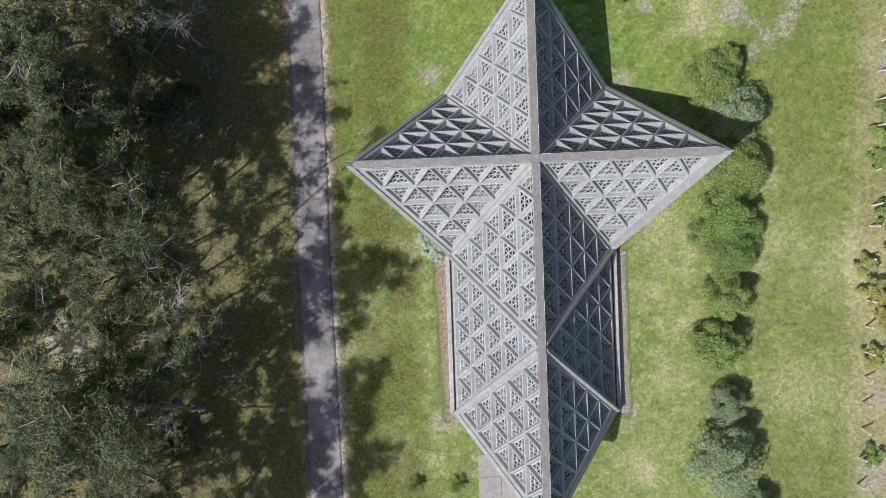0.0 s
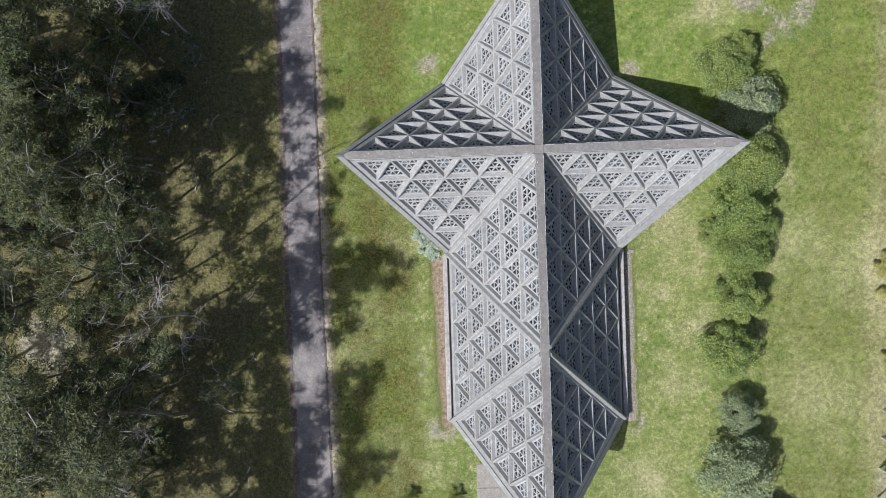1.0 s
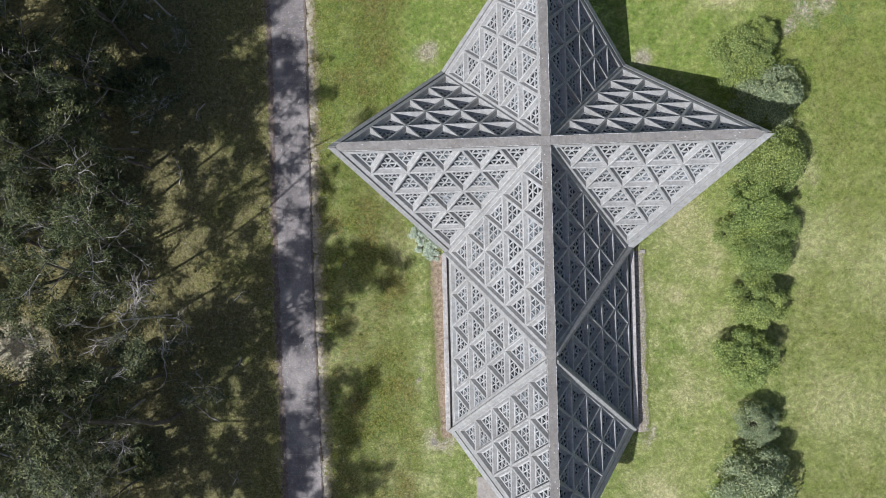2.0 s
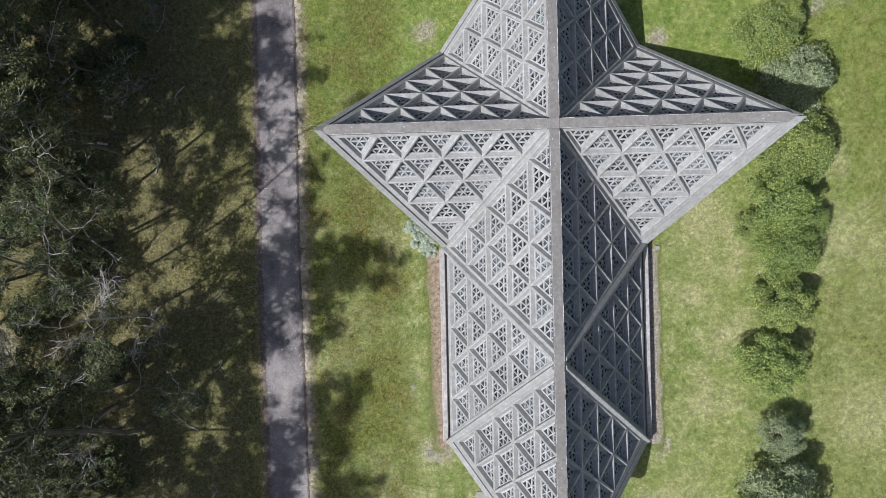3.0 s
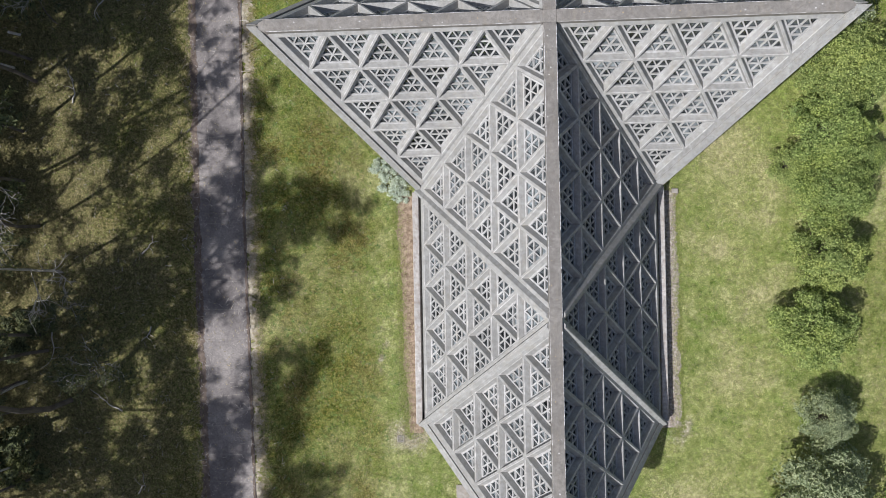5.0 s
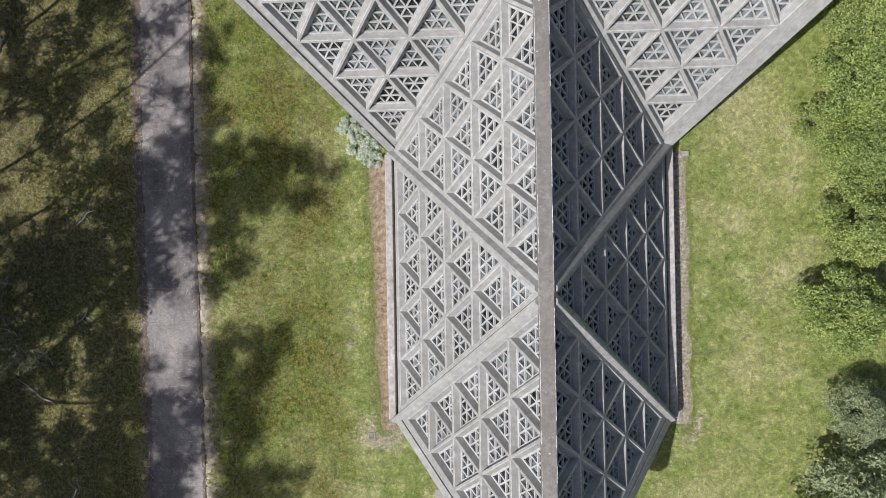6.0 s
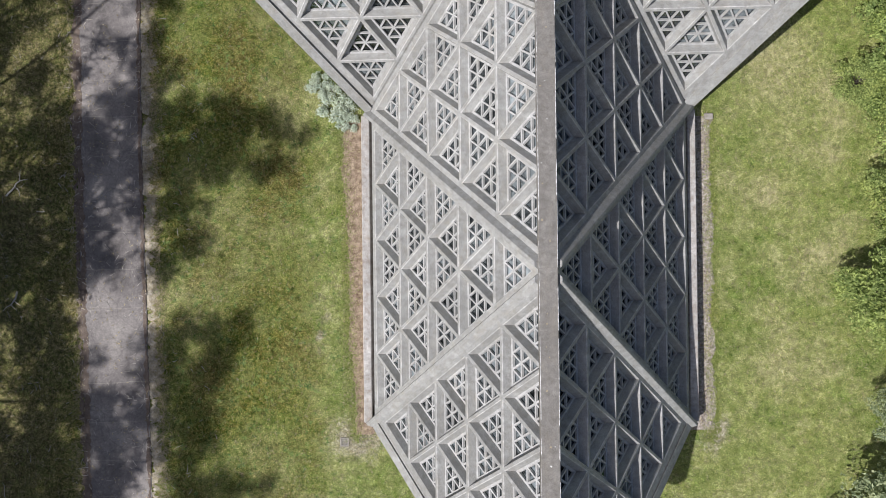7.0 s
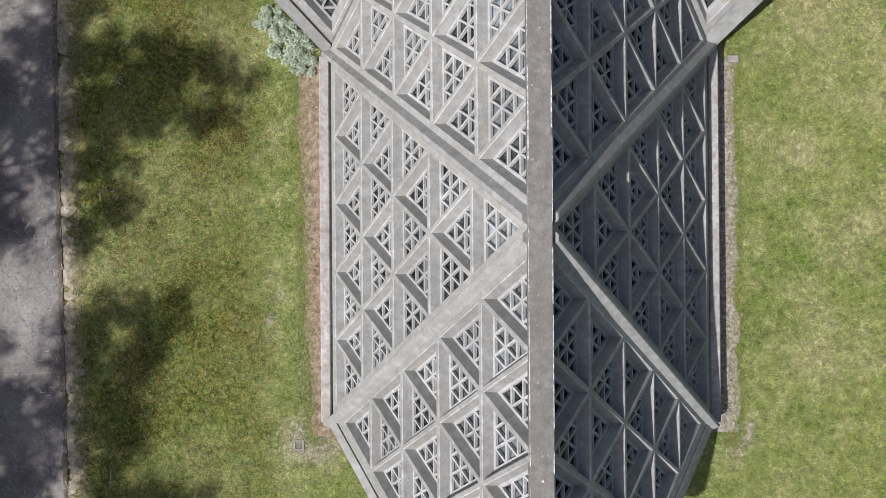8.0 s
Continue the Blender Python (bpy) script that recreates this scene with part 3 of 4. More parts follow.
for gpt in (GSW, GSE, GNW, GNE, G2W, G2E):
    bm = bmesh.new()
    fx, fy = gpt.x * 0.94, gpt.y + (0.35 if gpt.y < 0 else -0.35)
    box(bm, fx - 0.3, fx + 0.3, fy - 0.3, fy + 0.3, -0.7, 0.15)
    part("footing", rounded(bm, 0.04), CONCRETE, pavilion)
# floor slab, its colour darkened to stand for the shade under the roof
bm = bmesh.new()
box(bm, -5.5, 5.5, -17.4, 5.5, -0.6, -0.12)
part("floor_slab", bm, SHADED_FLOOR, pavilion)


# ---- plants ----
def tube(verts, faces, path, sides=5):
    """A tapered limb along path: rows of (point, radius)."""
    base = len(verts)
    for k, (p, r) in enumerate(path):
        q = path[min(k + 1, len(path) - 1)][0] - path[max(k - 1, 0)][0]
        u = q.orthogonal().normalized()
        v = q.normalized().cross(u)
        for i in range(sides):
            a = 2 * math.pi * i / sides
            verts.append(p + (u * math.cos(a) + v * math.sin(a)) * r)
    for k in range(len(path) - 1):
        for i in range(sides):
            j = (i + 1) % sides
            o = base + k * sides
            faces.append((o + i, o + j, o + sides + j, o + sides + i))
    verts.append(path[-1][0] + (path[-1][0] - path[-2][0]).normalized() * path[-1][1])
    o, tip = base + (len(path) - 1) * sides, len(verts) - 1
    for i in range(sides):
        faces.append((o + i, o + (i + 1) % sides, tip))
    return base


def limb(rng, start, way, length, r0, r1, steps=4, wander=0.25, rise=0.0):
    path, p, d = [(start.copy(), r0)], start.copy(), way.normalized()
    for k in range(steps):
        d = (d + Vector((rng.gauss(0, wander), rng.gauss(0, wander), rng.gauss(0, wander) + rise))).normalized()
        p = p + d * (length / steps)
        path.append((p.copy(), r0 + (r1 - r0) * (k + 1) / steps))
    return path


def leaves(name, centres, normals, long, wide, seed, tilt=0.6):
    """Many small folded leaves as one mesh: centres and normals are arrays of n x 3."""
    g = np.random.RandomState(seed)
    n = len(centres)
    nor = normals + g.normal(0, tilt, (n, 3))
    nor /= np.linalg.norm(nor, axis=1)[:, None] + 1e-9
    u = np.cross(nor, g.normal(0, 1, (n, 3)))
    u /= np.linalg.norm(u, axis=1)[:, None] + 1e-9
    v = np.cross(nor, u)
    ln, wd = (long * g.uniform(0.65, 1.35, n))[:, None], (wide * g.uniform(0.65, 1.35, n))[:, None]
    a, b = centres - u * ln / 2, centres + u * ln / 2
    m1, m2 = centres + v * wd / 2 + nor * wd * 0.2, centres - v * wd / 2 + nor * wd * 0.2
    verts = np.stack([a, m1, b, m2], 1).reshape(-1, 3)
    faces = np.arange(4 * n).reshape(n, 4)
    me = bpy.data.meshes.new(name)
    me.from_pydata(verts.tolist(), [], faces.tolist())
    me.update()
    return me


def shrub(name, seed, radius, height, lobes, count, material, label, category, long=0.15, wide=0.075, group=""):
    """A dense round bush: several stems and a crown of leafy lobes."""
    rng, g = random.Random(seed), np.random.RandomState(seed)
    ob = empty(name, (0, 0, 0), label, category, group)
    balls = []
    for k in range(lobes):
        a = 2.4 * k + rng.uniform(-0.5, 0.5)
        f = math.sqrt((k + 0.4) / lobes)
        rr = radius * rng.uniform(0.19, 0.33)
        top = height - 0.75 * rr
        z = max(rr * 0.7, top * math.sqrt(max(0.05, 1 - 0.85 * f * f)) * rng.uniform(0.66, 1.1))
        c = Vector((math.cos(a) * f * (radius - rr * 0.7), math.sin(a) * f * (radius - rr * 0.7), z))
        balls.append((c, rr))
        path = limb(rng, Vector((rng.gauss(0, 0.06), rng.gauss(0, 0.06), -0.1)), Vector((c.x, c.y, c.z * 1.4 + 0.1)), c.length * 0.95, 0.045, 0.012, 4, 0.12)
        verts, faces = [], []
        tube(verts, faces, path)
        part("stem", soup("stem", verts, faces), BARK, ob)
    pts, nors = [], []
    weight = np.array([r * r for _, r in balls])
    for (c, r), share in zip(balls, weight / weight.sum()):
        n = int(count * share)
        d = g.normal(0, 1, (n, 3))
        d /= np.linalg.norm(d, axis=1)[:, None]
        d[:, 2] = np.where(d[:, 2] < -0.35, -d[:, 2], d[:, 2])
        # leafy sprigs: the surface bulges at a handful of points
        knobs = g.normal(0, 1, (13, 3))
        knobs /= np.linalg.norm(knobs, axis=1)[:, None]
        near = (d @ knobs.T).max(1)
        rad = r * (0.48 + 0.66 * np.clip((near - 0.72) / 0.28, 0, 1) + g.normal(0, 0.05, n)) * np.where(g.uniform(0, 1, n) < 0.12, 0.7, 1)
        pts.append(np.array(c) + d * rad[:, None])
        nors.append(d * 0.7 + np.array((0, 0, 0.7)))
    pts, nors = np.concatenate(pts), np.concatenate(nors)
    pts[:, 2] = np.maximum(pts[:, 2], 0.05)
    part("crown", leaves("crown", pts, nors, long, wide, seed + 1), material, ob)
    return ob


def gum(name, seed, height, spread, clumps, per, label, category="tree", dead=False, group="wood beside the road", low=3, boughs=9):
    """A eucalypt: a leaning trunk, crooked limbs and loose hanging clumps of narrow leaves."""
    rng, g = random.Random(seed), np.random.RandomState(seed)
    ob = empty(name, (0, 0, 0), label, category, group)
    verts, faces = [], []
    trunk = limb(rng, Vector((0, 0, -0.3)), Vector((rng.gauss(0, 0.03), rng.gauss(0, 0.03), 1)), height * 0.76, height * 0.0058, height * 0.0034, 7, 0.10, 0.06)
    tube(verts, faces, trunk, 8)
    part("trunk", soup("trunk", verts, faces), DEADWOOD if dead else BARK, ob)
    ends = []
    for k in range(boughs):
        verts, faces = [], []
        i = low + (k % (8 - low))
        p, r = trunk[i]
        a = 2.4 * k + rng.uniform(-0.4, 0.4)
        way = Vector((math.cos(a), math.sin(a), rng.uniform(0.25, 1.0)))
        path = limb(rng, p, way, spread * rng.uniform(0.75, 1.15), r * (0.42 if dead else 0.5), 0.02, 5, 0.22, 0.06)
        main = tube(verts, faces, path, 6)
        for m in range(2, 6):
            q, rq = path[m]
            for _ in range(3 if m > 3 else 2):
                w2 = (path[m][0] - path[m - 1][0]).normalized() + Vector((rng.gauss(0, 0.7), rng.gauss(0, 0.7), rng.gauss(0.15, 0.4)))
                tw = limb(rng, q, w2, spread * rng.uniform(0.22, 0.5), max(0.022, rq * 0.5), 0.009, 4, 0.3, 0.0)
                fork = tube(verts, faces, tw, 4)
                faces.append((main + 6 * m, fork, fork + 1))
                ends += [tw[-1][0], tw[-2][0], (tw[2][0] + tw[3][0]) / 2]
                if dead:
                    for _ in range(2):
                        s2 = limb(rng, tw[2][0], (tw[2][0] - tw[1][0]).normalized() + Vector((rng.gauss(0, 0.8), rng.gauss(0, 0.8), rng.gauss(0, 0.4))), spread * 0.2, 0.012, 0.004, 3, 0.3)
                        tip = tube(verts, faces, s2, 3)
                        faces.append((fork + 8, tip, tip + 1))
        part("limb", soup("limb", verts, faces), DEADWOOD if dead else LIMB, ob)
    if not dead or clumps:
        rng.shuffle(ends)
        pts, nors = [], []
        for e in ends[:clumps]:
            # a drooping spray: leaves round a few short twigs that fan out and bend down
            size = rng.uniform(0.35, 0.85)
            for _ in range(rng.randint(4, 8)):
                a, n = rng.uniform(0, 6.28), max(6, int(per * rng.uniform(0.08, 0.2)))
                t = g.uniform(0, 1, n)[:, None] ** 0.7
                way = np.array((math.cos(a), math.sin(a), rng.uniform(-0.2, 0.5))) * size
                p = np.array(e) + way * t + np.array((0, 0, -0.45 * size)) * t * t + g.normal(0, 0.10, (n, 3)) * np.array((1, 1, 0.7))
                pts.append(p)
                nors.append(g.normal(0, 0.35, (n, 3)) + np.array((0, 0, 0.9)) + way * 0.5)
        part("crown", leaves("crown", np.concatenate(pts), np.concatenate(nors), 0.20, 0.055, seed + 2, 0.45), LEAF_GUM, ob)
    return ob


def put(ob, x, y, turn=0.0, size=1.0, tall=1.0):
    return pose(x, y, gz(x, y) - 0.03, 0, 0, turn) @ Matrix.Diagonal((size, size, size * tall, 1))


def spread_out(ob, rows):
    """The first row moves the thing itself, the others are copies."""
    for x, y, turn, size, tall in rows[1:]:
        copy_thing(ob, put(ob, x, y, turn, size, tall))
    ob.matrix_basis = put(ob, *rows[0])


ROW = "shrubs in a row on the lawn"
spread_out(shrub("shrub", 11, 1.9, 2.7, 30, 14000, LEAF_SHRUB, "dense green leafy shrub standing on the lawn", "shrub", long=0.115, wide=0.058, group=ROW),
           [(14.8, 7.5, 20, 0.62, 1.25), (14.1, -3.7, 140, 1.12, 1.1), (13.9, -9.8, 250, 1.0, 1.1), (13.1, -13.3, 75, 1.12, 1.1), (12.6, -5.2, 300, 0.66, 0.95), (7.0, 13.6, 10, 0.8, 0.9), (-2.4, 13.9, 60, 0.6, 1.0)])
spread_out(shrub("shrub", 23, 2.3, 3.0, 40, 20000, LEAF_SHRUB, "spreading green shrub with many leafy lobes", "shrub", long=0.115, wide=0.058, group=ROW),
           [(14.9, -0.6, 0, 1.02, 1.1), (13.3, 5.9, 110, 0.98, 1.1), (14.3, -6.5, 200, 0.92, 1.1), (15.7, -4.9, 40, 0.6, 1.1), (4.4, 13.5, 90, 0.45, 1.1)])
spread_out(shrub("shrub", 31, 2.0, 2.9, 34, 15000, LEAF_BLUE, "grey-green shrub with fine foliage on the lawn", "shrub", long=0.125, wide=0.05, group=ROW),
           [(13.3, -21.4, 0, 1.4, 1.1), (14.8, 3.5, 100, 1.12, 1.1), (13.7, -17.7, 210, 0.76, 1.3), (15.6, -25.2, 310, 0.8, 1.1)])
EDGE = "scrub along the fence"
spread_out(shrub("fence_shrub", 41, 1.1, 1.3, 12, 2600, LEAF_GOLD, "yellow-green wattle shrub beside the fence", "shrub", group=EDGE),
           [(24.3, -7.9, 0, 0.9, 1.0), (24.9, -9.8, 80, 1.1, 1.0), (25.7, -11.4, 160, 1.0, 1.0), (24.6, -14.5, 220, 0.9, 0.9), (26.6, -6.3, 30, 1.2, 1.1)])
spread_out(shrub("fence_shrub", 43, 1.2, 1.5, 12, 3000, LEAF_SHRUB, "green shrub growing against the fence line", "shrub", group=EDGE),
           [(25.9, 1.7, 0, 1.0, 1.0), (25.5, -0.2, 90, 0.8, 1.0), (26.0, -4.0, 170, 0.9, 1.1), (26.5, 3.6, 220, 1.1, 1.0), (24.4, -21.8, 300, 0.8, 0.8)])
spread_out(shrub("silver_bush", 47, 0.85, 0.5, 15, 3400, LEAF_GREY, "low silver-grey leafy bush under the roof corner", "shrub", 0.085, 0.032, group="silver bushes at the corner"),
           [(-7.45, -5.5, 0, 1.0, 1.0), (-7.0, -6.2, 100, 0.62, 1.0), (-8.1, -4.75, 200, 0.7, 0.9)])

spread_out(gum("gum_tree", 101, 17.0, 2.9, 66, 150, "tall eucalypt with dark olive foliage", low=2, boughs=11),
           [(-27.0, -5.0, 0, 0.9, 1.4), (-27.0, 8.2, 70, 1.0, 1.3), (-30.2, -4.6, 150, 1.25, 1.0), (-31.0, 8.0, 220, 1.3, 1.0), (-28.6, -18.4, 300, 1.0, 0.95), (-36.0, 2.0, 40, 1.4, 1.0), (-37.0, -19.5, 130, 1.4, 1.0), (-26.6, 15.5, 250, 1.2, 1.0), (-26.4, -20.6, 200, 0.72, 0.95), (-33.0, -5.5, 100, 1.2, 0.95), (-29.6, 12.5, 10, 1.2, 1.0), (-35.5, -16.5, 60, 1.3, 1.0)])
spread_out(gum("gum_tree", 107, 16.0, 2.8, 60, 150, "eucalypt with open drooping crown and crooked limbs", low=2, boughs=11),
           [(-27.0, -2.4, 0, 1.0, 1.38), (-29.0, 3.6, 60, 1.2, 1.0), (-26.4, 1.4, 190, 0.95, 1.4), (-32.8, -7.2, 250, 1.1, 1.05), (-26.2, -7.4, 320, 0.9, 1.45), (-33.0, 13.0, 20, 1.4, 1.0), (-34.5, -25.0, 80, 1.4, 1.0), (-26.4, 4.8, 140, 1.0, 1.3), (-26.2, -13.2, 75, 0.95, 1.42), (-27.4, -15.6, 260, 0.9, 1.4), (-34.0, -1.0, 15, 1.3, 1.0), (-27.0, 12.2, 290, 0.9, 1.0), (-36.5, 8.0, 170, 1.4, 1.0), (-31.2, 4.6, 340, 1.1, 1.1), (-39.5, -2.0, 45, 1.4, 1.0), (-26.6, -17.0, 130, 0.72, 1.05), (-26.5, -25.0, 310, 0.7, 1.05)])
spread_out(gum("gum_tree", 113, 22.0, 3.4, 175, 190, "large eucalypt with grey-green leaf clumps", low=5, boughs=13),
           [(-24.6, -16.6, 0, 1.16, 0.9), (-25.8, -14.0, 120, 0.74, 1.2), (-24.6, -25.2, 50, 1.16, 0.9), (-28.0, -27.2, 260, 0.75, 0.9), (-29.4, -22.6, 170, 0.7, 0.9), (-26.2, 0.2, 90, 0.85, 1.0), (-30.6, -14.8, 210, 0.8, 0.9), (-30.8, -0.6, 310, 1.0, 0.8), (-38.0, -6.0, 30, 1.2, 0.75), (-39.0, 9.5, 160, 1.2, 0.75), (-31.8, -19.5, 70, 0.8, 0.85), (-34.0, 5.0, 240, 1.1, 0.8), (-38.5, -13.0, 330, 1.1, 0.75), (-24.6, -30.5, 20, 1.0, 1.0)])
spread_out(gum("dead_tree", 131, 12.5, 2.9, 0, 0, "bare bleached dead tree with forked branches", dead=True),
           [(-25.0, -9.9, 0, 0.95, 1.0), (-24.2, 10.4, 100, 0.95, 0.95), (-27.0, -15.6, 290, 0.95, 1.15), (-26.6, -19.6, 150, 0.85, 1.3), (-27.6, -23.4, 20, 0.8, 1.3), (-29.4, 1.2, 45, 0.9, 1.1)])
spread_out(gum("sapling", 137, 6.0, 1.5, 26, 90, "thin young eucalypt with sparse leaves"),
           [(-22.6, -14.6, 0, 0.9, 1.2), (-25.0, 3.2, 60, 1.1, 1.0), (-23.2, 8.5, 130, 0.7, 1.0), (-23.2, -11.3, 200, 0.7, 1.0), (-27.5, 12.2, 320, 1.2, 1.0), (-33.8, -4.0, 20, 1.3, 1.0)])
spread_out(shrub("understorey_shrub", 53, 1.5, 1.8, 13, 4200, LEAF_GUM, "dark olive understorey shrub below the eucalypts", "shrub", 0.18, 0.07, group="understorey of the wood"),
           [(-27.5, 5.5, 0, 1.2, 1), (-29.0, -1.5, 50, 1.3, 1), (-28.3, -6.0, 95, 1.0, 1), (-32.5, 5.0, 130, 1.4, 1), (-29.5, 10.5, 170, 1.4, 1), (-27.0, -13.0, 210, 1.0, 1), (-31.0, -17.0, 240, 1.3, 1), (-27.0, -19.5, 280, 1.2, 1), (-35.0, -2.5, 300, 1.4, 1), (-32.0, -10.0, 330, 1.1, 1), (-33.5, -20.5, 15, 1.4, 1), (-36.0, 7.0, 75, 1.5, 1), (-30.0, -8.6, 110, 0.9, 1), (-25.6, 6.8, 190, 0.8, 1), (-38.5, -9.0, 60, 1.4, 1), (-38.0, 3.5, 145, 1.5, 1), (-38.0, -16.5, 260, 1.5, 1), (-37.5, 12.0, 35, 1.5, 1)])


def cycad():
    ob = empty("cycad", (0, 0, 0), "spiky green cycad with arching fronds on the lawn", "cycad", "cycads by the entrance")
    verts, faces = [], []
    tube(verts, faces, [(Vector((0, 0, -0.1)), 0.16), (Vector((0, 0, 0.2)), 0.19), (Vector((0, 0, 0.42)), 0.13)], 9)
    part("trunk", soup("trunk", verts, faces), BARK, ob)
    verts, faces = [], []
    arc = [Vector((0.05 + 1.0 * t, 0, 0.4 + 0.55 * t - 0.75 * t * t)) for t in (0, 0.2, 0.4, 0.6, 0.8, 1.0)]
    tube(verts, faces, [(p, 0.014 - 0.002 * k) for k, p in enumerate(arc)], 4)
    for k in range(26):
        t = 0.12 + 0.88 * k / 25
        x = 0.05 + t
        z = 0.4 + 0.55 * t - 0.75 * t * t
        w = 0.17 * math.sin(min(1, t * 1.15) * math.pi) ** 0.5 + 0.02
        for sgn in (-1, 1):
            i = len(verts)
            verts += [Vector((x, 0, z)), Vector((x + 0.05, sgn * w * 0.5, z + 0.035)), Vector((x + 0.08, sgn * w, z + 0.01)), Vector((x + 0.022, sgn * w * 0.5, z + 0.028))]
            faces.append((i, i + 1, i + 2, i + 3))
    frond = soup("frond", verts, faces)
    frond.materials.append(LEAF_CYCAD)
    rng = random.Random(5)
    for k in range(30):
        f = new("frond", frond)
        f.parent = ob
        s = rng.uniform(0.75, 1.0)
        f.matrix_basis = pose(0, 0, 0.02 * (k % 3), 0, -22 * (k % 3), k * 137.5) @ Matrix.Scale(s, 4)
    return ob


spread_out(cycad(), [(-6.1, -23.5, 0, 0.95, 1.0), (-9.25, -23.4, 40, 0.8, 1.2)])

# ---- posts, pit, paving, fallen branches ----
POSTS = "weathered posts of the boundary fence"


def fence_post(h=1.3):
    ob = empty("fence_post", (0, 0, 0), "weathered pale timber fence post leaning in the grass", "fence post", POSTS)
    bm = bmesh.new()
    box(bm, -0.055, 0.055, -0.055, 0.055, -0.3, h)
    part("post", rounded(bm, 0.012), TIMBER, ob)
    bm = bmesh.new()
    box(bm, -0.062, 0.062, -0.062, 0.062, h - 0.02, h + 0.012)
    part("post_cap", rounded(bm, 0.006), TIMBER, ob)
    return ob


rng = random.Random(9)
first = fence_post()
east = [(26.48, 10.45), (26.26, 8.67), (25.99, 6.42), (25.76, 4.31), (25.62, 2.37), (25.3, -1.0), (25.17, -3.46), (24.97, -4.96), (24.8, -7.4), (24.62, -10.41), (24.44, -12.35), (24.3, -14.2), (24.22, -16.02), (24.05, -17.91), (23.87, -19.83), (23.68, -21.99), (23.5, -24.0)]
west = [(-25.85, 10.43), (-26.24, 8.44), (-26.62, 6.24), (-26.82, 4.61), (-27.02, 2.72), (-27.36, 0.97)]
for k, (x, y) in enumerate(east + west):
    m = pose(x, y, gz(x, y), rng.uniform(-7, 7), rng.uniform(-7, 7), rng.uniform(0, 90)) @ Matrix.Diagonal((1, 1, 1 if k < len(east) else 0.75, 1))
    if k:
        copy_thing(first, m)
    else:
        first.matrix_basis = m

pit = empty("drain_pit", (-7.27, -18.9, gz(-7.27, -18.9)), "square concrete drain pit with a steel grate in the soil", "drain")
pit.scale = (0.6, 0.6, 0.6)
for x0, x1, y0, y1 in ((-0.3, -0.19, -0.3, 0.3), (0.19, 0.3, -0.3, 0.3), (-0.19, 0.19, -0.3, -0.19), (-0.19, 0.19, 0.19, 0.3)):
    bm = bmesh.new()
    box(bm, x0, x1, y0, y1, -0.2, 0.05)
    part("kerb", rounded(bm, 0.012), PAVING, pit)
for k in range(6):
    bm = bmesh.new()
    box(bm, -0.19, 0.19, -0.17 + 0.064 * k, -0.15 + 0.064 * k, 0.0, 0.03)
    part("grate_bar", bm, STEEL, pit)

pavement = empty("pavement", (0, 0, 0), kind="structure")
tagged(pavement, "stained pale concrete entrance paving in large slabs", "pavement")
for i in range(4):
    for j in range(6):
        x0, y1 = -4.42 + 1.72 * i, -21.3 - 1.72 * j
        bm = bmesh.new()
        box(bm, x0, x0 + 1.70, y1 - 1.70, y1, -0.45, -0.245 + 0.006 * ((i * 3 + j) % 3))
        part("paving_slab", rounded(bm, 0.012), PAVING, pavement)

stone = empty("stone_block", (7.05, -6.3, gz(7.05, -6.3)), "small pale stone block lying beside the eave", "stone")
bm = bmesh.new()
box(bm, -0.17, 0.17, -0.12, 0.12, -0.05, 0.12)
part("stone", rounded(bm, 0.035, 2), PAVING, stone)

rng = random.Random(77)
for x, y, turn, ln in ((-21.8, -17.2, 160, 2.2), (-20.6, -9.0, 30, 1.4), (-24.2, -1.0, 80, 2.4), (-22.3, 4.5, 200, 1.8), (-25.5, -13.0, 300, 2.6), (-21.0, -21.5, 60, 2.0), (-27.2, -19.5, 120, 2.5), (-24.0, 8.0, 10, 2.2), (-20.2, -12.8, 250, 1.1)):
    ob = empty("fallen_branch", (x, y, gz(x, y) + 0.05), "bleached crooked fallen branch lying on leaf litter", "branch", "fallen branches")
    ob.rotation_euler = (0, 0, radians(turn))
    verts, faces = [], []
    path = [(Vector((p.x, p.y, abs(p.z) * 0.3)), r) for p, r in limb(rng, Vector((0, 0, 0)), Vector((1, 0, 0)), ln, 0.04, 0.012, 8, 0.3)]
    tube(verts, faces, path, 5)
    part("stem", soup("stem", verts, faces), DEADWOOD, ob)
    for k in (3, 5):
        verts, faces = [], []
        tube(verts, faces, [(Vector((p.x, p.y, abs(p.z) * 0.4)), r) for p, r in limb(rng, path[k][0], Vector((0.6, rng.choice((-1, 1)), 0.1)), ln * 0.35, 0.02, 0.006, 4, 0.3)], 4)
        part("twig", soup("twig", verts, faces), DEADWOOD, ob)


# ---- grass, weeds and fallen leaves ----
def blocked(x, y):
    """Where no grass grows: building, beds, road, paving."""
    if abs(x - road_mid(y)) < 1.36 or (abs(x) < 6.3 and -18.2 < y < 6.2) or (-7.0 < x < -6 and -18.5 < y < -6.2) or (6 < x < 6.8 and -18.3 < y < -6.2):
        return True
    if (x + 7.0) ** 2 + (y + 18.9) ** 2 < 0.45:
        return True
    return -4.5 < x < 2.5 and y < -21.3


def scatter(count, x0, x1, y0, y1, seed, keep):
    g = random.Random(seed)
    out = []
    while len(out) < count:
        x, y = g.uniform(x0, x1), g.uniform(y0, y1)
        if not blocked(x, y) and keep(x, y, g):
            out.append((x, y, gz(x, y)))
    return np.array(out)


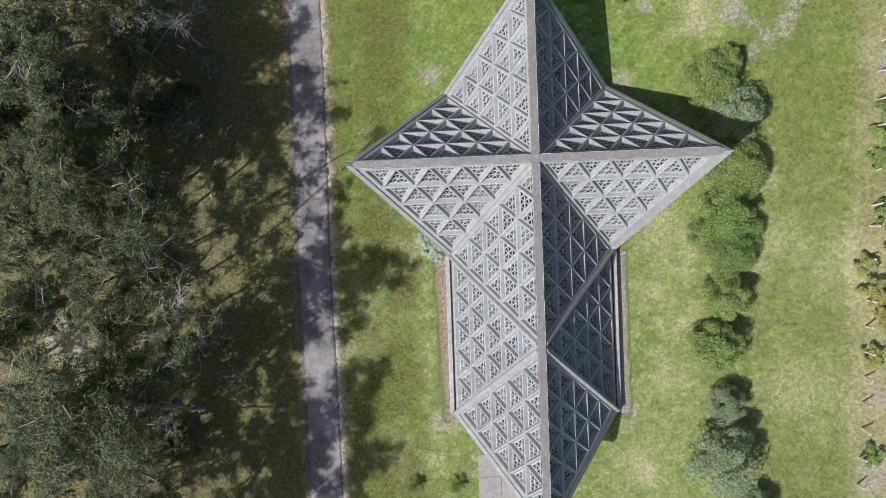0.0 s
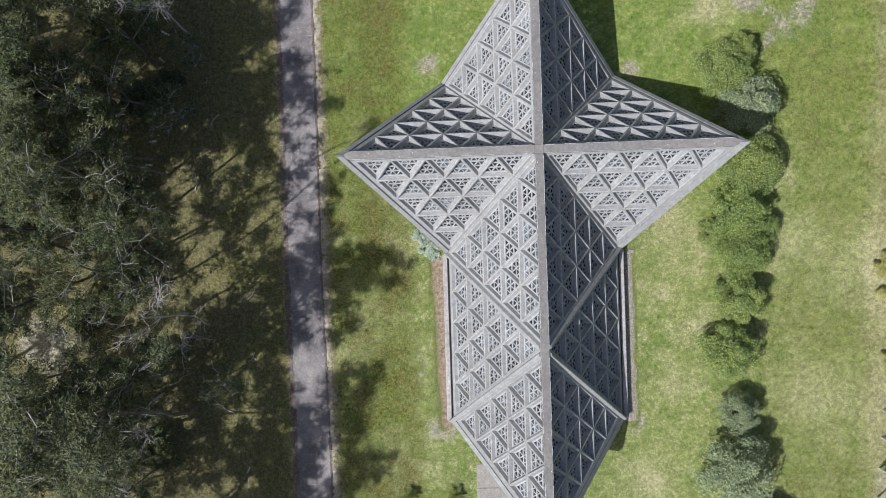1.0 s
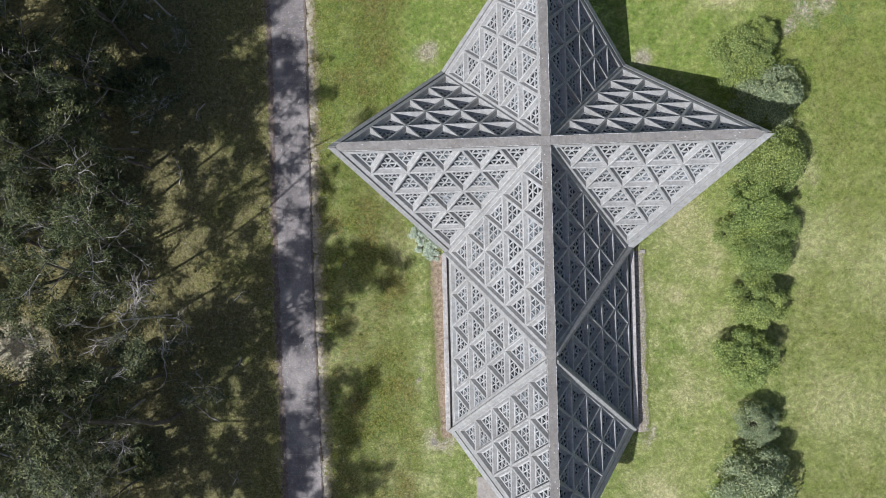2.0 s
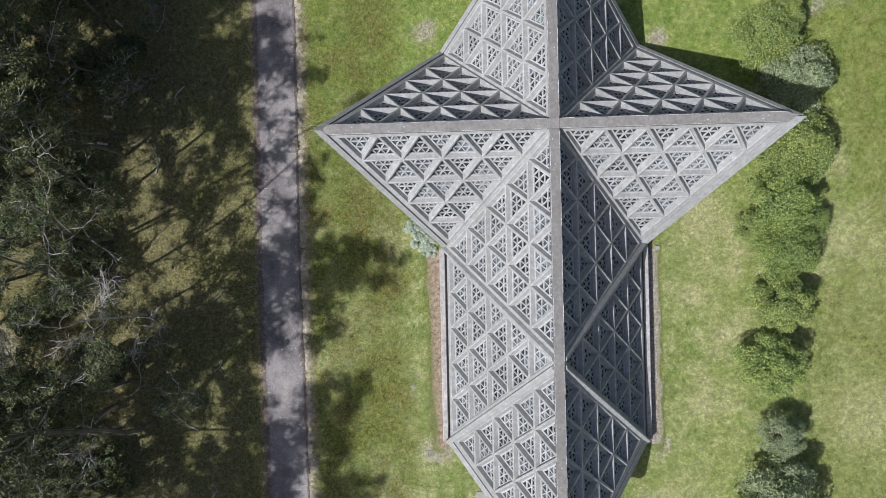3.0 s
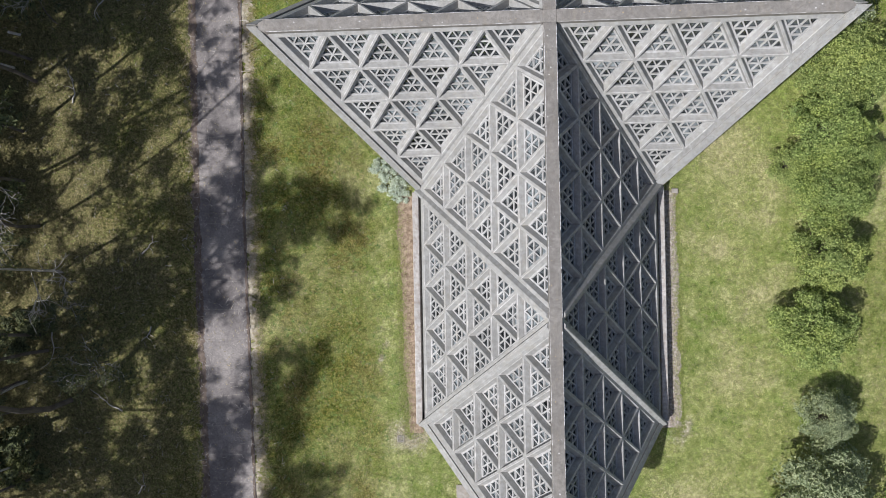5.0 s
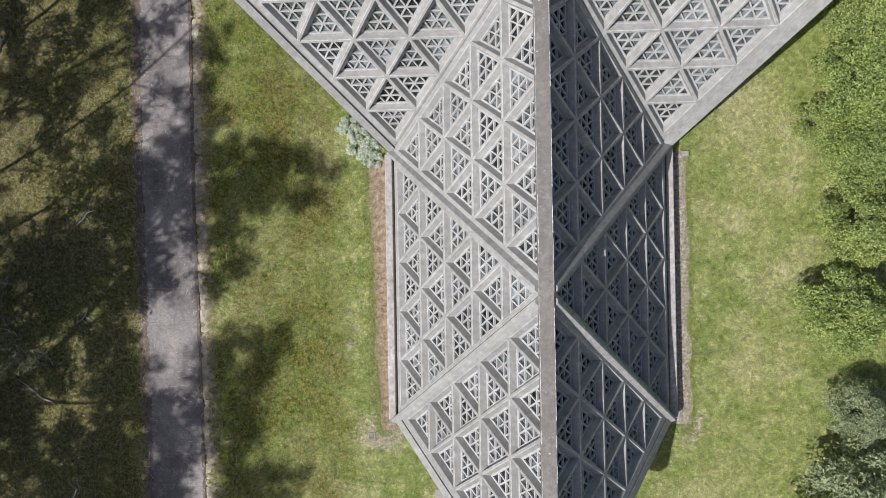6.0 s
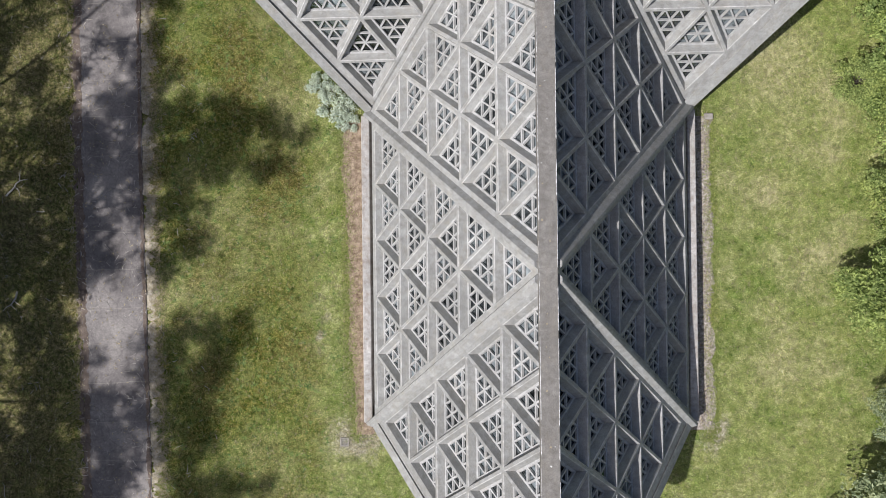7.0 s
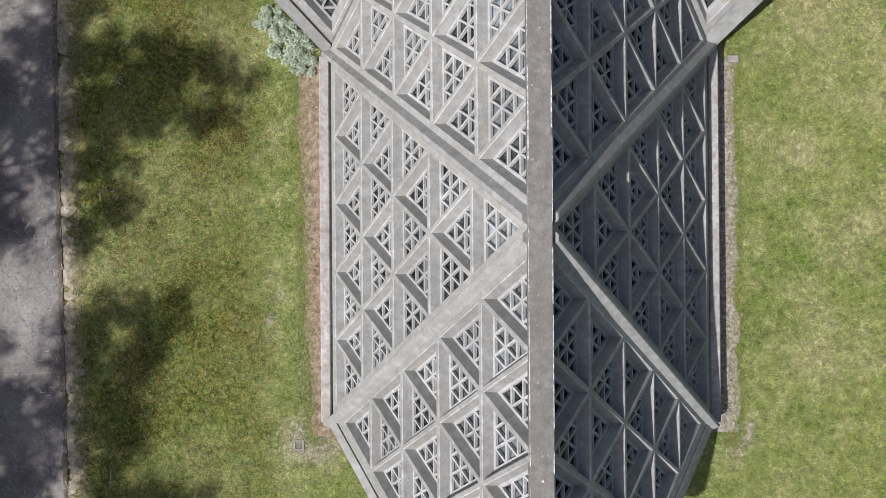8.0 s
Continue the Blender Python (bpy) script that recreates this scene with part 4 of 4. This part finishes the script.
def tufts(name, pts, blades, long, wide, seed, material, upright=0.55):
    g = np.random.RandomState(seed)
    n = len(pts) * blades
    base = np.repeat(pts, blades, 0) + np.concatenate([g.normal(0, long * 0.35, (n, 2)), np.zeros((n, 1))], 1)
    a = g.uniform(0, 2 * math.pi, n)
    d = np.stack([np.cos(a), np.sin(a), np.full(n, upright) * g.uniform(0.3, 1.6, n)], 1)
    s = np.stack([-np.sin(a), np.cos(a), np.zeros(n)], 1) * wide / 2
    ln = (long * g.uniform(0.5, 1.4, n))[:, None]
    verts = np.stack([base - s, base + s, base + d * ln], 1).reshape(-1, 3)
    me = bpy.data.meshes.new(name)
    me.from_pydata(verts.tolist(), [], np.arange(3 * n).reshape(n, 3).tolist())
    me.update()
    return part(name, me, material)


lawn = scatter(90000, -26, 23, -25, 14, 5, lambda x, y, g: g.random() < (1.0 if x > -7.8 else 0.6 if x > -14.5 else 0.12) * (1.15 - min(1, sum(cover(x, y)[:2]))))
g4 = random.Random(77)
border = []
for k in range(3600):
    y = g4.uniform(-18.9, -6.0)
    x = g4.gauss(7.05, 0.16) if k % 2 else g4.gauss(-7.2 + 0.035 * (-8 - y), 0.14)
    border.append((x, y, gz(x, y) + 0.02))
lawn = np.concatenate([lawn, np.array(border)])
tagged(tufts("grass", lawn, 4, 0.085, 0.024, 6, BLADE, 0.3), "short uneven green lawn grass blades", "grass", kind="stuff")
straw = scatter(15000, -26, 26, -25, 14, 15, lambda x, y, g: g.random() < (0.16 if -15 < x < -7 else 0.25) + cover(x, y)[1])
tagged(tufts("dry_grass", straw, 4, 0.09, 0.02, 16, LITTER, 0.3), "dry straw-coloured grass blades in the lawn", "grass", kind="stuff")
edge = []
rng = random.Random(61)
for k in range(5200):
    y = rng.uniform(-26, 15)
    x = road_mid(y) + (rng.gauss(1.72, 0.16) if k % 3 else rng.gauss(-1.5, 0.16))
    edge.append((x, y, gz(x, y) + 0.01))
tagged(tufts("verge_grass", np.array(edge), 4, 0.09, 0.02, 62, LITTER, 0.25), "dry grass blades along the road verge", "grass", kind="stuff")
weed = scatter(900, -15, -7.3, -25, 13, 25, lambda x, y, g: True)
weed = np.concatenate([weed, scatter(420, 16, 21.5, 8, 13.5, 27, lambda x, y, g: g.random() < 0.5 + noise.noise(Vector((x * 0.6, y * 0.6, 3))))])
tagged(tufts("weeds", weed, 9, 0.11, 0.042, 26, WEED, 0.25), "flat rosettes of lawn weeds", "weeds", kind="stuff")
g2 = np.random.RandomState(8)
spots = np.stack([g2.uniform(-27, -7, 7000), g2.uniform(-25, 14, 7000)], 1)
spots = np.array([(x, y, gz(x, y) + (0.055 if abs(x - road_mid(y)) < 1.34 else 0.03)) for x, y in spots if not (abs(x) < 6.3) and g2.uniform() < (0.25 if x > -14 else 1.0)])
tagged(part("leaf_litter", leaves("leaf_litter", spots, np.tile((0, 0, 1.0), (len(spots), 1)), 0.12, 0.03, 9, 0.25), LITTER), "scattered tan fallen gum leaves and twigs", "leaf litter", kind="stuff")

g3 = np.random.RandomState(18)
chips = np.concatenate([np.stack([g3.uniform(-7.3, -6.2, 1500), g3.uniform(-18.6, -6.1, 1500)], 1), np.stack([g3.uniform(6.1, 7.1, 1100), g3.uniform(-18.5, -6.1, 1100)], 1)])
chips = np.array([(x, y, gz(x, y) + 0.045) for x, y in chips])
tagged(part("mulch_chips", leaves("mulch_chips", chips, np.tile((0, 0, 1.0), (len(chips), 1)), 0.10, 0.025, 19, 0.35), LITTER), "loose bark chips and straw on the garden beds", "mulch", kind="stuff")


def twigs(name, pts, long, seed):
    """Thin crooked sticks lying flat: three short tapering pieces each."""
    g = random.Random(seed)
    verts, faces = [], []
    for x, y, z in pts:
        a, ln, w = g.uniform(0, 6.28), long * g.uniform(0.4, 1.4), g.uniform(0.010, 0.018)
        p, row = Vector((x, y, z)), []
        for k in range(4):
            side = Vector((-math.sin(a), math.cos(a), 0)) * w * (1 - 0.25 * k)
            row.append((p - side, p + side, p + Vector((0, 0, 0.008))))
            p = p + Vector((math.cos(a), math.sin(a), 0)) * ln / 3
            a += g.gauss(0, 0.28)
        for k in range(3):
            i = len(verts)
            verts += [*row[k], *row[k + 1]]
            faces += [(i, i + 3, i + 5, i + 2), (i + 2, i + 5, i + 4, i + 1)]
    return part(name, soup(name, verts, faces), DEADWOOD)


g5 = random.Random(91)
sticks = []
for k in range(1500):
    y = g5.uniform(-26, 15)
    mid = road_mid(y)
    x = mid + (g5.choice((-1, 1)) * g5.gauss(1.15, 0.3) if k % 3 == 0 else g5.uniform(-1.3, 1.3) if k % 9 == 1 else g5.uniform(-12.0, 4.0))
    if blocked(x, y) and abs(x - mid) > 1.36:
        continue
    sticks.append((x, y, gz(x, y) + (0.05 if abs(x - mid) < 1.3 else 0.035)))
tagged(twigs("twig_litter", sticks, 0.22, 92), "small bleached twigs scattered on road and grass", "twigs", kind="stuff")
